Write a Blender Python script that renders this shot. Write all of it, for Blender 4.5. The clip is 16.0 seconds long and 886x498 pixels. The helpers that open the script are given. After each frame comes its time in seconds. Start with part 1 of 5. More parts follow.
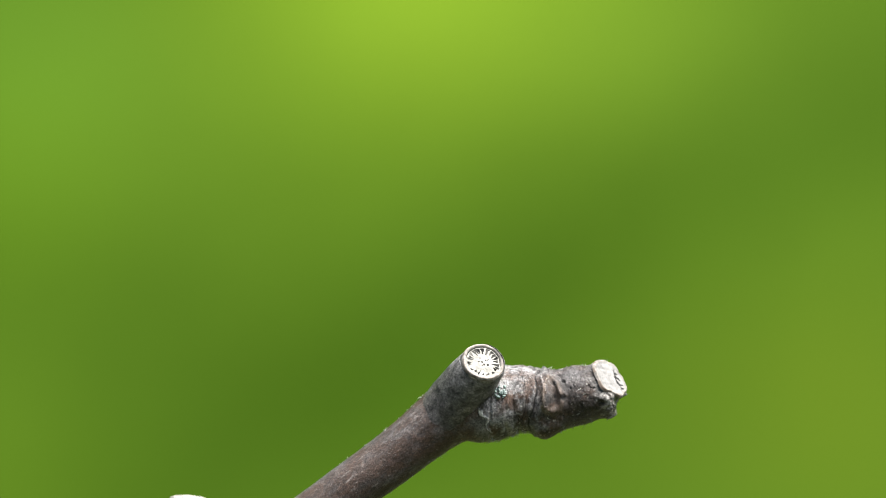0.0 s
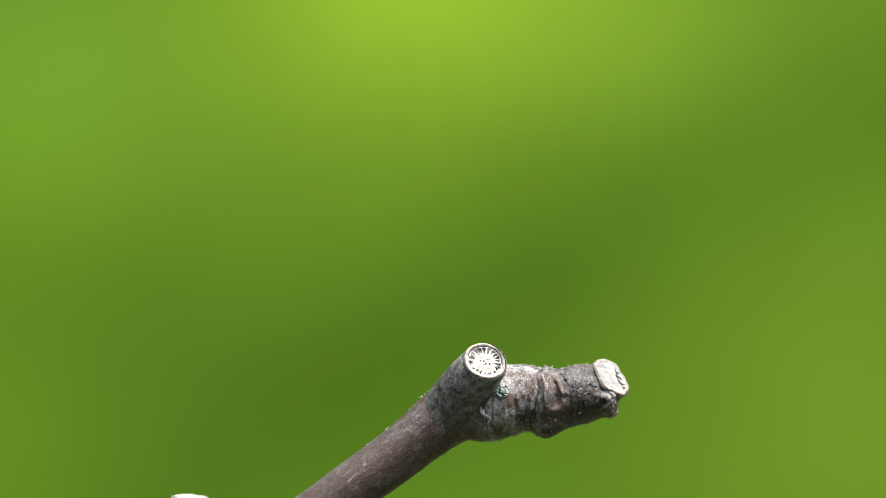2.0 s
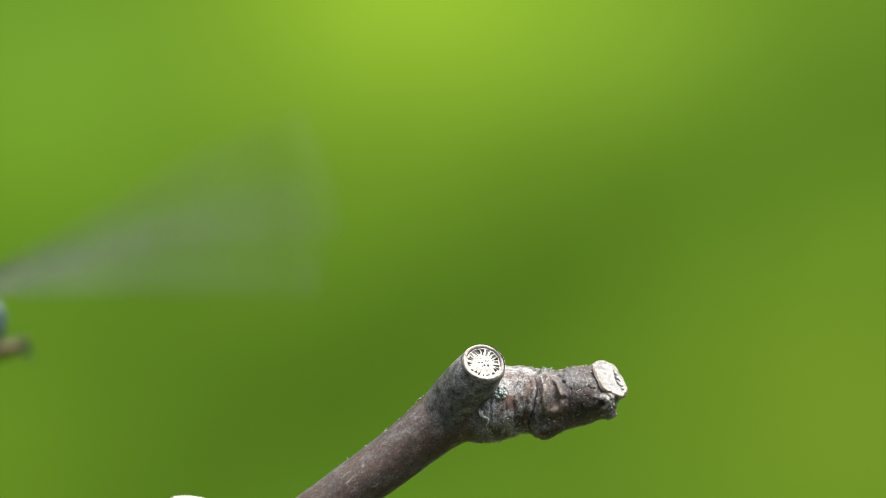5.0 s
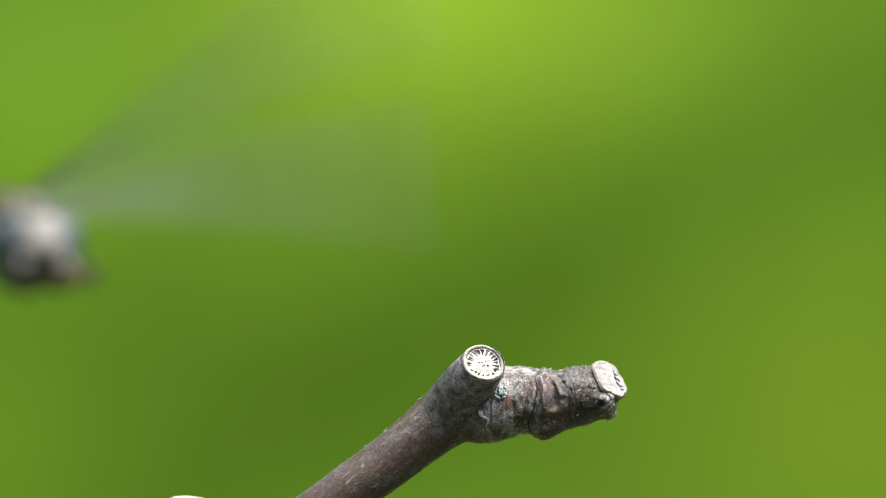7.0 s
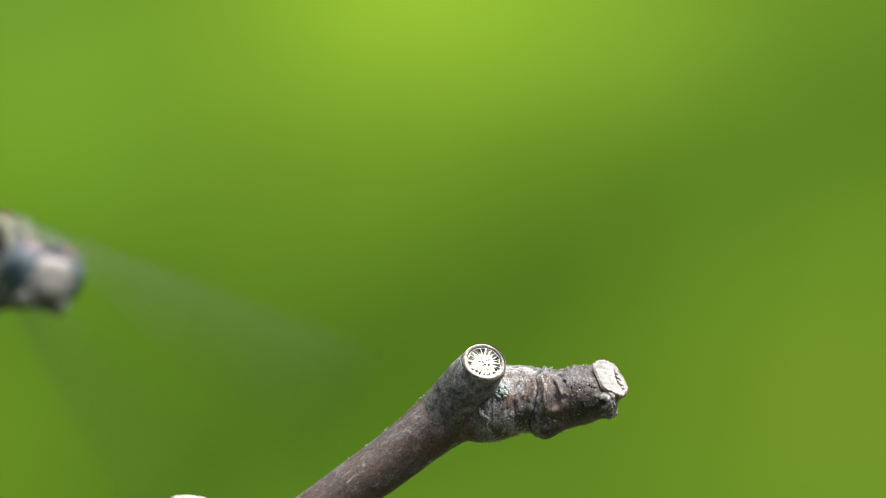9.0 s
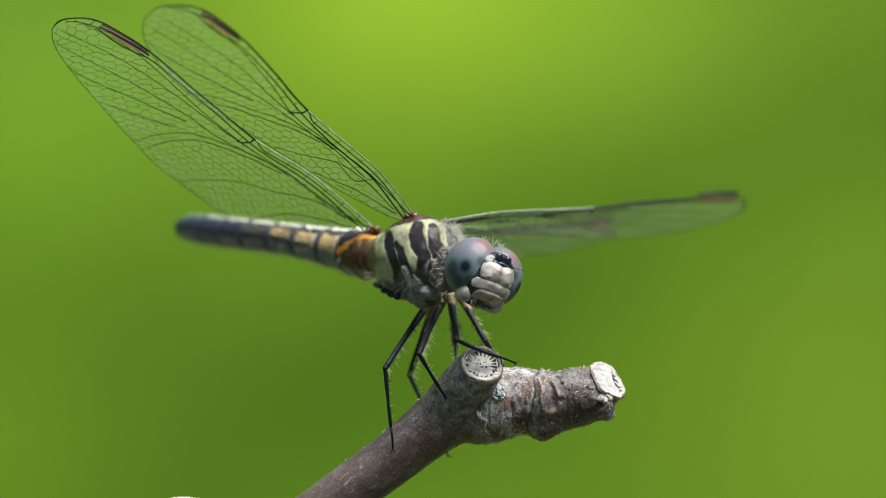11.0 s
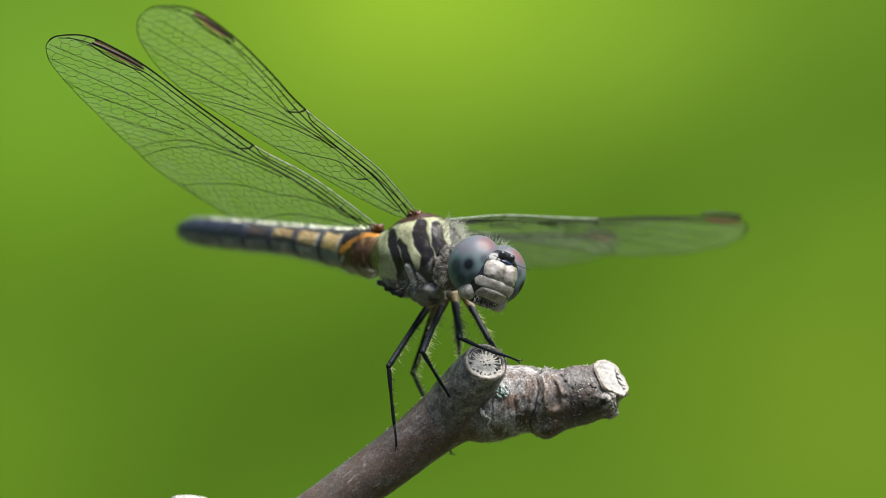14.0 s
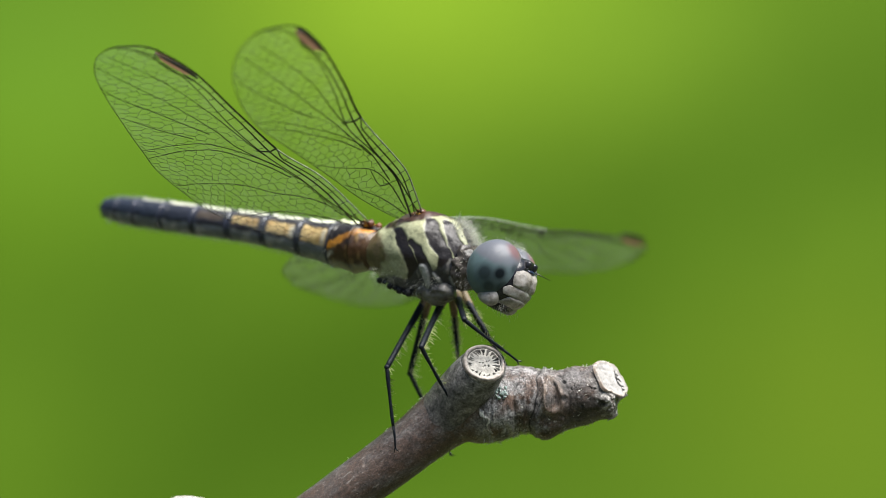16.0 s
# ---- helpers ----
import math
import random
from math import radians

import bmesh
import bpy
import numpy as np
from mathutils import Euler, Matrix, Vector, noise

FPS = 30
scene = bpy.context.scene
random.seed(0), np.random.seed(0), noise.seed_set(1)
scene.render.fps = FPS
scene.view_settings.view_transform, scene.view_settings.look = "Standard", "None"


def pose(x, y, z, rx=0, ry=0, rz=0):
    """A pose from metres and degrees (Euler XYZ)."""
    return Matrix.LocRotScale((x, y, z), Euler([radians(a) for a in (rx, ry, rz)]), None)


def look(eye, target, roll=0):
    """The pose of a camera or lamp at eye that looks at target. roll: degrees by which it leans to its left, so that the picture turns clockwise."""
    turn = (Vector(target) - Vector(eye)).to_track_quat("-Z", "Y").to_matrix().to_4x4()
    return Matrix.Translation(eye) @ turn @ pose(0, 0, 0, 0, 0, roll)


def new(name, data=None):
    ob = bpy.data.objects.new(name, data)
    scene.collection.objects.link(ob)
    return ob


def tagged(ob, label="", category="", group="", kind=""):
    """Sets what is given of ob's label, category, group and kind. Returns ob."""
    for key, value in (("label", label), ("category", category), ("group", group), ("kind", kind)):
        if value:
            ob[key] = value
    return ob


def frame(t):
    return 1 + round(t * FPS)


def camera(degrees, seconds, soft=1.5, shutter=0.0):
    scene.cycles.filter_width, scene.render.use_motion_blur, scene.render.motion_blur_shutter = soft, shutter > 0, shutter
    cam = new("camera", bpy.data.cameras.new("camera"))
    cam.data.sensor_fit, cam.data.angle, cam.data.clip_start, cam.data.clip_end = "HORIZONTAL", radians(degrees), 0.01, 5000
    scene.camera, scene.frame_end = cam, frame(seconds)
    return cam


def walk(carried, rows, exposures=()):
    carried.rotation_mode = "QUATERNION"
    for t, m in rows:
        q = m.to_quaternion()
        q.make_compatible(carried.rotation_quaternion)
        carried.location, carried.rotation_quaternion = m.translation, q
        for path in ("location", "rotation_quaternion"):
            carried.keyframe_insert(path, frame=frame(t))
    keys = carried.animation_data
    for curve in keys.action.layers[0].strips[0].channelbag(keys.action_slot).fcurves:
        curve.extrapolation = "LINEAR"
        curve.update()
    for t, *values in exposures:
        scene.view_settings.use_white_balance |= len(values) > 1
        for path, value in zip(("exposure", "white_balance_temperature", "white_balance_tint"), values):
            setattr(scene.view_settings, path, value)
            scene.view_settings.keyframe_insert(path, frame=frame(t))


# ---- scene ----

# ---- camera ----
MM = 0.001
S = 0.045 * MM          # metres across one unit of the picture plan, at the plane of focus
DIST = 0.8              # camera to plane of focus
EYE = (0.0, -DIST, 1.2)
cam = camera(2 * math.degrees(math.atan(784 * S / DIST)), 16.0, soft=0.5, shutter=0.5)
cam.data.dof.use_dof = True
cam.data.dof.focus_distance = DIST - 0.001
cam.data.dof.aperture_fstop = 20.0
cam.data.dof.aperture_blades = 9


def P(x, y, d=0.0):
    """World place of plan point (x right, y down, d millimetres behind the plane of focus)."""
    k = S * (1 + d * MM / DIST)
    return Vector(((x - 784) * k, d * MM, 1.2 + (441 - y) * k))


SWAY = [(0.0, 0, -1.5), (0.5, 1.5, -1.5), (1.0, 3, -1.5), (1.5, -3, 0), (2.0, 3, -3), (2.5, 1.5, -1.5), (3.0, 0, -1.5),
        (3.5, 1.5, -1.5), (4.0, 1.5, -1.5), (6.5, -1.5, 1.5), (7.0, 0, 0), (8.5, 0, 0), (9.0, 1.5, -1.5), (9.5, 1, -1),
        (11.0, -3, 2), (11.5, -6, 3), (12.0, 0, 0), (12.5, 4.5, -1.5), (13.0, -3, 1.5), (13.5, 0, 0), (14.0, 3, -1.5),
        (14.5, 0, 0), (15.0, -3, 1.5), (15.5, 1.5, 0), (16.0, 1.5, 0)]
walk(cam, [(t, look(EYE, (-dx * S, 0.0, 1.2 + dy * S))) for t, dx, dy in SWAY], exposures=[(0.0, 1.25), (16.0, 1.25)])

# ---- light ----
world = bpy.data.worlds.new("sky")
scene.world = world
world.use_nodes = True
wn = world.node_tree
sky = wn.nodes.new("ShaderNodeTexSky")
sky.sky_type = "NISHITA"
sky.sun_disc = False
sky.sun_elevation = radians(70)
sky.sun_rotation = radians(120)
wn.links.new(sky.outputs[0], wn.nodes["Background"].inputs[0])
wn.nodes["Background"].inputs[1].default_value = 0.055
sun = new("sun", bpy.data.lights.new("sun", "SUN"))
sun.data.energy = 4.6
sun.data.angle = radians(54)
sun.data.color = (1.0, 0.97, 0.93)
sun.matrix_world = look((0.57, -0.33, 3.0), (0.0, 0.0, 1.2))


# ---- materials ----
class Mat:
    """A small wrapper to write node materials in few lines."""

    def __init__(self, name, rough=0.5, metal=0.0, spec=0.5, coat=0.0):
        self.m = bpy.data.materials.new(name)
        self.m.use_nodes = True
        self.t = self.m.node_tree
        self.b = self.t.nodes["Principled BSDF"]
        self.set("Roughness", rough)
        self.set("Metallic", metal)
        self.set("Specular IOR Level", spec)
        self.set("Coat Weight", coat)

    def set(self, key, value):
        if hasattr(value, "links"):
            self.t.links.new(value, self.b.inputs[key])
        elif isinstance(value, tuple) and len(value) == 3:
            self.b.inputs[key].default_value = (*value, 1)
        else:
            self.b.inputs[key].default_value = value
        return self

    def node(self, kind, **inputs):
        n = self.t.nodes.new(kind)
        for k, v in inputs.items():
            self.put(n, k.replace("_", " "), v)
        return n

    def put(self, n, k, v):
        if hasattr(v, "links"):
            self.t.links.new(v, n.inputs[k])
        else:
            n.inputs[k].default_value = v

    def coords(self, stretch=(1, 1, 1)):
        tc = self.node("ShaderNodeTexCoord")
        mp = self.node("ShaderNodeMapping", Scale=stretch)
        self.t.links.new(tc.outputs["Object"], mp.inputs["Vector"])
        return mp.outputs[0]

    def noise(self, scale, detail=4.0, rough=0.6, stretch=(1, 1, 1), distort=0.0):
        n = self.node("ShaderNodeTexNoise", Scale=scale, Detail=detail, Roughness=rough, Distortion=distort)
        self.t.links.new(self.coords(stretch), n.inputs["Vector"])
        return n.outputs["Fac"]

    def ramp(self, fac, *stops):
        r = self.node("ShaderNodeValToRGB", Fac=fac)
        e = r.color_ramp.elements
        while len(e) < len(stops):
            e.new(0.5)
        for q, (pos, c) in zip(e, stops):
            q.position = pos
            q.color = (*c, 1) if isinstance(c, tuple) else (c, c, c, 1)
        return r.outputs[0]

    def mix(self, fac, a, b, mode="MIX"):
        n = self.t.nodes.new("ShaderNodeMix")
        n.data_type = "RGBA"
        n.blend_type = mode
        for sock, v in ((n.inputs[0], fac), (n.inputs[6], a), (n.inputs[7], b)):
            if hasattr(v, "links"):
                self.t.links.new(v, sock)
            elif isinstance(v, tuple):
                sock.default_value = (*v, 1)
            else:
                sock.default_value = v
        return n.outputs[2]

    def tint(self):
        n = self.node("ShaderNodeVertexColor")
        n.layer_name = "tint"
        return n.outputs["Color"]

    def bump(self, fac, strength=0.4, depth=0.0001):
        n = self.node("ShaderNodeBump", Height=fac, Strength=strength, Distance=depth)
        self.t.links.new(n.outputs[0], self.b.inputs["Normal"])
        return self


def bark_material():
    m = Mat("bark", rough=0.45, spec=0.45)
    fine = m.noise(5600, 6, 0.72)
    g = m.ramp(fine, (0.30, 0.22), (0.44, 0.66), (0.58, 1.12), (0.74, 1.95))
    col = m.mix(1.0, m.tint(), g, "MULTIPLY")
    pits = m.ramp(m.noise(7800, 3, 0.6, distort=0.6), (0.30, 1.0), (0.37, 0.0))
    col = m.mix(m.mix(1.0, pits, (0.8, 0.8, 0.8), "MULTIPLY"), col, (0.016, 0.012, 0.010))
    flecks = m.ramp(m.noise(8800, 4, 0.7, distort=1.2), (0.63, 0.0), (0.70, 0.55))
    col = m.mix(flecks, col, (0.50, 0.48, 0.45))
    m.set("Base Color", col)
    m.bump(m.mix(0.5, fine, m.noise(13000, 4, 0.7)), 1.0, 0.00011)
    return m.m


def tinted_material(name, rough=0.5, grain=0.25, scale=2500, spec=0.4, coat=0.0, bump=0.2):
    m = Mat(name, rough=rough, spec=spec, coat=coat)
    g = m.ramp(m.noise(scale, 5, 0.65), (0.25, 1.0 - grain), (0.75, 1.0 + grain))
    m.set("Base Color", m.mix(1.0, m.tint(), g, "MULTIPLY"))
    if bump:
        m.bump(m.noise(scale * 1.3, 4, 0.6), bump, 0.00006)
    return m.m


def plain_material(name, a, b, rough=0.5, scale=1800, spec=0.4, bump=0.25, coat=0.0):
    m = Mat(name, rough=rough, spec=spec, coat=coat)
    m.set("Base Color", m.ramp(m.noise(scale, 5, 0.65), (0.3, a), (0.7, b)))
    m.bump(m.noise(scale * 1.5, 5, 0.65), bump, 0.00006)
    return m.m


def membrane_material():
    """Clear, thin film: mostly see-through, with a faint milky veil and a gloss that grows at grazing angles."""
    m = Mat("wing_membrane", rough=0.6, spec=0.0)
    m.set("Base Color", m.ramp(m.noise(300, 4), (0.3, (0.70, 0.75, 0.72)), (0.7, (0.86, 0.90, 0.87))))
    wrinkle = m.node("ShaderNodeBump", Height=m.noise(700, 4), Strength=0.5, Distance=0.0002)
    m.t.links.new(wrinkle.outputs[0], m.b.inputs["Normal"])
    clear = m.node("ShaderNodeBsdfTransparent", Color=(0.955, 0.97, 0.95, 1))
    soft = m.node("ShaderNodeBsdfTranslucent", Color=(0.86, 0.90, 0.87, 1))
    veil = m.t.nodes.new("ShaderNodeMixShader")
    veil.inputs[0].default_value = 0.5
    m.t.links.new(m.b.outputs[0], veil.inputs[1])
    m.t.links.new(soft.outputs[0], veil.inputs[2])
    body = m.t.nodes.new("ShaderNodeMixShader")
    m.t.links.new(m.ramp(m.noise(420, 5, 0.7), (0.35, 0.014), (0.75, 0.056)), body.inputs[0])
    m.t.links.new(clear.outputs[0], body.inputs[1])
    m.t.links.new(veil.outputs[0], body.inputs[2])
    shine = m.node("ShaderNodeBsdfGlossy", Color=(0.92, 0.96, 0.96, 1), Roughness=0.32)
    m.t.links.new(wrinkle.outputs[0], shine.inputs["Normal"])
    edge = m.node("ShaderNodeLayerWeight", Blend=0.5)
    m.t.links.new(wrinkle.outputs[0], edge.inputs["Normal"])
    slope = m.node("ShaderNodeMath")
    slope.operation = "POWER"
    m.t.links.new(edge.outputs["Facing"], slope.inputs[0])
    slope.inputs[1].default_value = 3.0
    part_shine = m.node("ShaderNodeMapRange", Value=slope.outputs[0])
    part_shine.inputs[3].default_value, part_shine.inputs[4].default_value = 0.008, 0.14
    gloss = m.t.nodes.new("ShaderNodeMixShader")
    m.t.links.new(part_shine.outputs[0], gloss.inputs[0])
    m.t.links.new(body.outputs[0], gloss.inputs[1])
    m.t.links.new(shine.outputs[0], gloss.inputs[2])
    m.t.links.new(gloss.outputs[0], m.t.nodes["Material Output"].inputs["Surface"])
    return m.m


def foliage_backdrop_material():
    m = Mat("glowing_foliage", rough=1.0, spec=0.0)
    # no lit base colour: the foliage emits its painted light and shade
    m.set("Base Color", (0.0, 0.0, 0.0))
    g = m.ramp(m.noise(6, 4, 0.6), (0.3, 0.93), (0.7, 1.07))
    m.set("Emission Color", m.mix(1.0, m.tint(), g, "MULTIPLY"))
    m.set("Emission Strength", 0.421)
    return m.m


def eye_material():
    m = Mat("compound_eye", rough=0.42, spec=0.18, coat=0.12)
    m.set("Coat Roughness", 0.22)
    facets = m.node("ShaderNodeTexVoronoi", Scale=16000.0)
    m.t.links.new(m.coords(), facets.inputs["Vector"])
    g = m.ramp(m.noise(700, 3), (0.3, 0.85), (0.52, 0.92))
    m.set("Base Color", m.mix(1.0, m.tint(), g, "MULTIPLY"))
    m.bump(facets.outputs["Distance"], 0.12, 0.00002)
    return m.m


BARK = bark_material()
WOOD = tinted_material("cut_wood", rough=0.8, grain=0.2, scale=3000, bump=0.5)
LICHEN = plain_material("lichen", (0.16, 0.24, 0.22), (0.45, 0.52, 0.48), 0.9, 2500)
# bright tone paints rim light onto the fibres at the twig's edges
SILK = plain_material("silk", (0.62, 0.62, 0.52), (0.82, 0.82, 0.74), 0.6)
BODY = tinted_material("cuticle", rough=0.34, grain=0.24, scale=4200, bump=0.30)
EYE_M = eye_material()
FACE = plain_material("pale_face", (0.15, 0.130, 0.106), (0.42, 0.40, 0.365), 0.32, 1700, 0.45, 1.0)
BLACK = plain_material("black_cuticle", (0.006, 0.006, 0.008), (0.022, 0.022, 0.026), 0.25, 2000, 0.5)
LEG = plain_material("leg_cuticle", (0.003, 0.004, 0.007), (0.012, 0.015, 0.023), 0.45, 3000, 0.15, 0.8)
COXA = plain_material("leg_base", (0.035, 0.022, 0.012), (0.24, 0.18, 0.09), 0.5, 1800)
VEIN = plain_material("wing_vein", (0.004, 0.004, 0.003), (0.018, 0.015, 0.010), 0.4, spec=0.4)
# pale tone paints in the reflection along the wing's front edge
COSTA = plain_material("sheen_vein", (0.10, 0.11, 0.09), (0.36, 0.38, 0.34), 0.4)
STIGMA = plain_material("pterostigma", (0.24, 0.14, 0.085), (0.36, 0.22, 0.15), 0.5, 1500)
st = STIGMA.node_tree
glow_through = st.nodes.new("ShaderNodeBsdfTranslucent")
glow_through.inputs[0].default_value = (0.20, 0.115, 0.07, 1)
halves = st.nodes.new("ShaderNodeMixShader")
halves.inputs[0].default_value = 0.6
st.links.new(st.nodes["Principled BSDF"].outputs[0], halves.inputs[1])
st.links.new(glow_through.outputs[0], halves.inputs[2])
st.links.new(halves.outputs[0], st.nodes["Material Output"].inputs["Surface"])
MATT = plain_material("matt_black_cuticle", (0.005, 0.005, 0.006), (0.02, 0.02, 0.022), 0.5, 2500, 0.3, 0.6)
BLUE = plain_material("blue_black_cuticle", (0.010, 0.014, 0.03), (0.04, 0.07, 0.16), 0.2, 900, 0.6)
# yellow-green of light coming through the bristles, put into their colour
BRISTLE = plain_material("bristle", (0.22, 0.24, 0.09), (0.42, 0.44, 0.22), 0.5)
SPINE = plain_material("spine", (0.01, 0.011, 0.012), (0.10, 0.11, 0.08), 0.5)
HAIR = plain_material("pale_hair", (0.40, 0.40, 0.33), (0.62, 0.62, 0.55), 0.6)
MEMBRANE = membrane_material()
FOLIAGE = foliage_backdrop_material()
GRASS = plain_material("grass_ground", (0.030, 0.036, 0.014), (0.060, 0.066, 0.032), 0.9, 9, 0.1)


# ---- mesh tools ----
def thing(name, m, label, category, **more):
    ob = new(name)
    ob.empty_display_size = 0.005
    ob.matrix_basis = m
    return tagged(ob, label, category, **more)


def solid(name, verts, faces, material, parent=None, label="", tint=None, smooth=True, pose_m=None):
    """One mesh object from vertices in metres; tint: a colour for each vertex."""
    me = bpy.data.meshes.new(name)
    me.from_pydata([tuple(v) for v in verts], [], [tuple(f) for f in faces])
    if tint is not None:
        ca = me.color_attributes.new("tint", "FLOAT_COLOR", "POINT")
        flat = np.ones((len(verts), 4), np.float32)
        flat[:, :3] = np.asarray(tint, np.float32)
        ca.data.foreach_set("color", flat.ravel())
    me.materials.append(material)
    if smooth:
        me.polygons.foreach_set("use_smooth", [True] * len(me.polygons))
    me.update()
    ob = new(name, me)
    if parent:
        ob.parent = parent
    if pose_m is not None:
        ob.matrix_basis = pose_m
    if label:
        tagged(ob, label)
    return ob


def part(name, vf, material, parent, label="", tint=None, smooth=True, pose_m=None):
    return solid(name, np.asarray(vf[0], float) * MM, vf[1], material, parent, label, tint, smooth, pose_m)


def join(*meshes):
    verts, faces = [], []
    for v, f in meshes:
        k = len(verts)
        verts += [tuple(q) for q in v]
        faces += [tuple(i + k for i in g) for g in f]
    return verts, faces


def spline(points, n):
    """Points (rows of numbers) glided through, n samples."""
    a = np.asarray(points, float)
    a = np.vstack([2 * a[0] - a[1], a, 2 * a[-1] - a[-2]])
    out = []
    for s in np.linspace(0, len(points) - 1.0001, n):
        i = int(s)
        f = s - i
        p0, p1, p2, p3 = a[i:i + 4]
        out.append(0.5 * (2 * p1 + (p2 - p0) * f + (2 * p0 - 5 * p1 + 4 * p2 - p3) * f * f + (3 * p1 - p0 - 3 * p2 + p3) * f ** 3))
    return np.array(out)


def tube(path, radii, n=10, caps=True):
    """A round tube along path (rows of x, y, z)."""
    path = np.asarray(path, float)
    k = len(path)
    radii = np.broadcast_to(np.asarray(radii, float), (k,))
    t = np.gradient(path, axis=0)
    t /= np.linalg.norm(t, axis=1)[:, None] + 1e-12
    ref = np.array((0, 1, 0.0)) if abs(t[0][1]) < 0.8 else np.array((0, 0, 1.0))
    verts, faces = [], []
    for i in range(k):
        ref = ref - t[i] * ref.dot(t[i])
        ref /= np.linalg.norm(ref)
        side = np.cross(t[i], ref)
        for j in range(n):
            a = 2 * math.pi * j / n
            verts.append(path[i] + radii[i] * (math.cos(a) * ref + math.sin(a) * side))
    for i in range(k - 1):
        for j in range(n):
            faces.append((i * n + j, i * n + (j + 1) % n, (i + 1) * n + (j + 1) % n, (i + 1) * n + j))
    if caps:
        faces.append(tuple(range(n))[::-1])
        faces.append(tuple((k - 1) * n + j for j in range(n)))
    return verts, faces


def ball(center, radii, nu=40, nv=24, power=2.0):
    """An ellipsoid with its poles along y; power over 2 squares it off."""
    verts, faces = [], []
    for i in range(nv + 1):
        th = math.pi * i / nv
        for j in range(nu):
            ph = 2 * math.pi * j / nu
            d = np.array((math.sin(th) * math.cos(ph), math.cos(th), math.sin(th) * math.sin(ph)))
            d /= (np.abs(d) ** power).sum() ** (1 / power)
            verts.append(np.asarray(center) + d * radii)
    for i in range(nv):
        for j in range(nu):
            faces.append((i * nu + j, i * nu + (j + 1) % nu, (i + 1) * nu + (j + 1) % nu, (i + 1) * nu + j))
    return verts, faces


def n3(p, scale, seed=0.0):
    return noise.noise(Vector((p[0] * scale + seed, p[1] * scale - seed, p[2] * scale + 2 * seed)))


LATTICE = np.random.RandomState(3).uniform(-1, 1, 65536)


def field(p, scale, octaves=4, seed=0):
    """Smooth noise at many points, about -1 to 1."""
    out, amp, tot = np.zeros(p.shape[:-1]), 1.0, 0.0
    for o in range(octaves):
        q = p * scale * 2 ** o + 31.7 * (seed + o)
        i = np.floor(q).astype(np.int64)
        f = q - i
        f = f * f * (3 - 2 * f)
        acc = 0.0
        for cx in (0, 1):
            for cy in (0, 1):
                for cz in (0, 1):
                    h = ((i[..., 0] + cx) * 73856093) ^ ((i[..., 1] + cy) * 19349663) ^ ((i[..., 2] + cz) * 83492791)
                    w = (f[..., 0] if cx else 1 - f[..., 0]) * (f[..., 1] if cy else 1 - f[..., 1]) * (f[..., 2] if cz else 1 - f[..., 2])
                    acc = acc + w * LATTICE[h & 65535]
        out += amp * acc
        tot += amp
        amp *= 0.55
    return out / tot * 1.6


def ease(a, b, x):
    t = np.clip((x - a) / (b - a), 0, 1)
    return t * t * (3 - 2 * t)


def smooth(a, b, x):
    t = min(1.0, max(0.0, (x - a) / (b - a)))
    return t * t * (3 - 2 * t)


def blend(a, b, f):
    return tuple(p + (q - p) * f for p, q in zip(a, b))


def lin(r, g, b):
    return tuple((c / 255 / 12.92) if c <= 10 else ((c / 255 + 0.055) / 1.055) ** 2.4 for c in (r, g, b))


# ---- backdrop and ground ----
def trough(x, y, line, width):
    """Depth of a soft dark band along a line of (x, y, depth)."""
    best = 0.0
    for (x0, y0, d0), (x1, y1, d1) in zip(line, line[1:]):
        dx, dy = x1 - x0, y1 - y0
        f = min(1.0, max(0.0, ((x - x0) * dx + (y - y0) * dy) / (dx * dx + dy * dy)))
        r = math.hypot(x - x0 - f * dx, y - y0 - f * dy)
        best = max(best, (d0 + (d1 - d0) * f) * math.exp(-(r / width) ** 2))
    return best


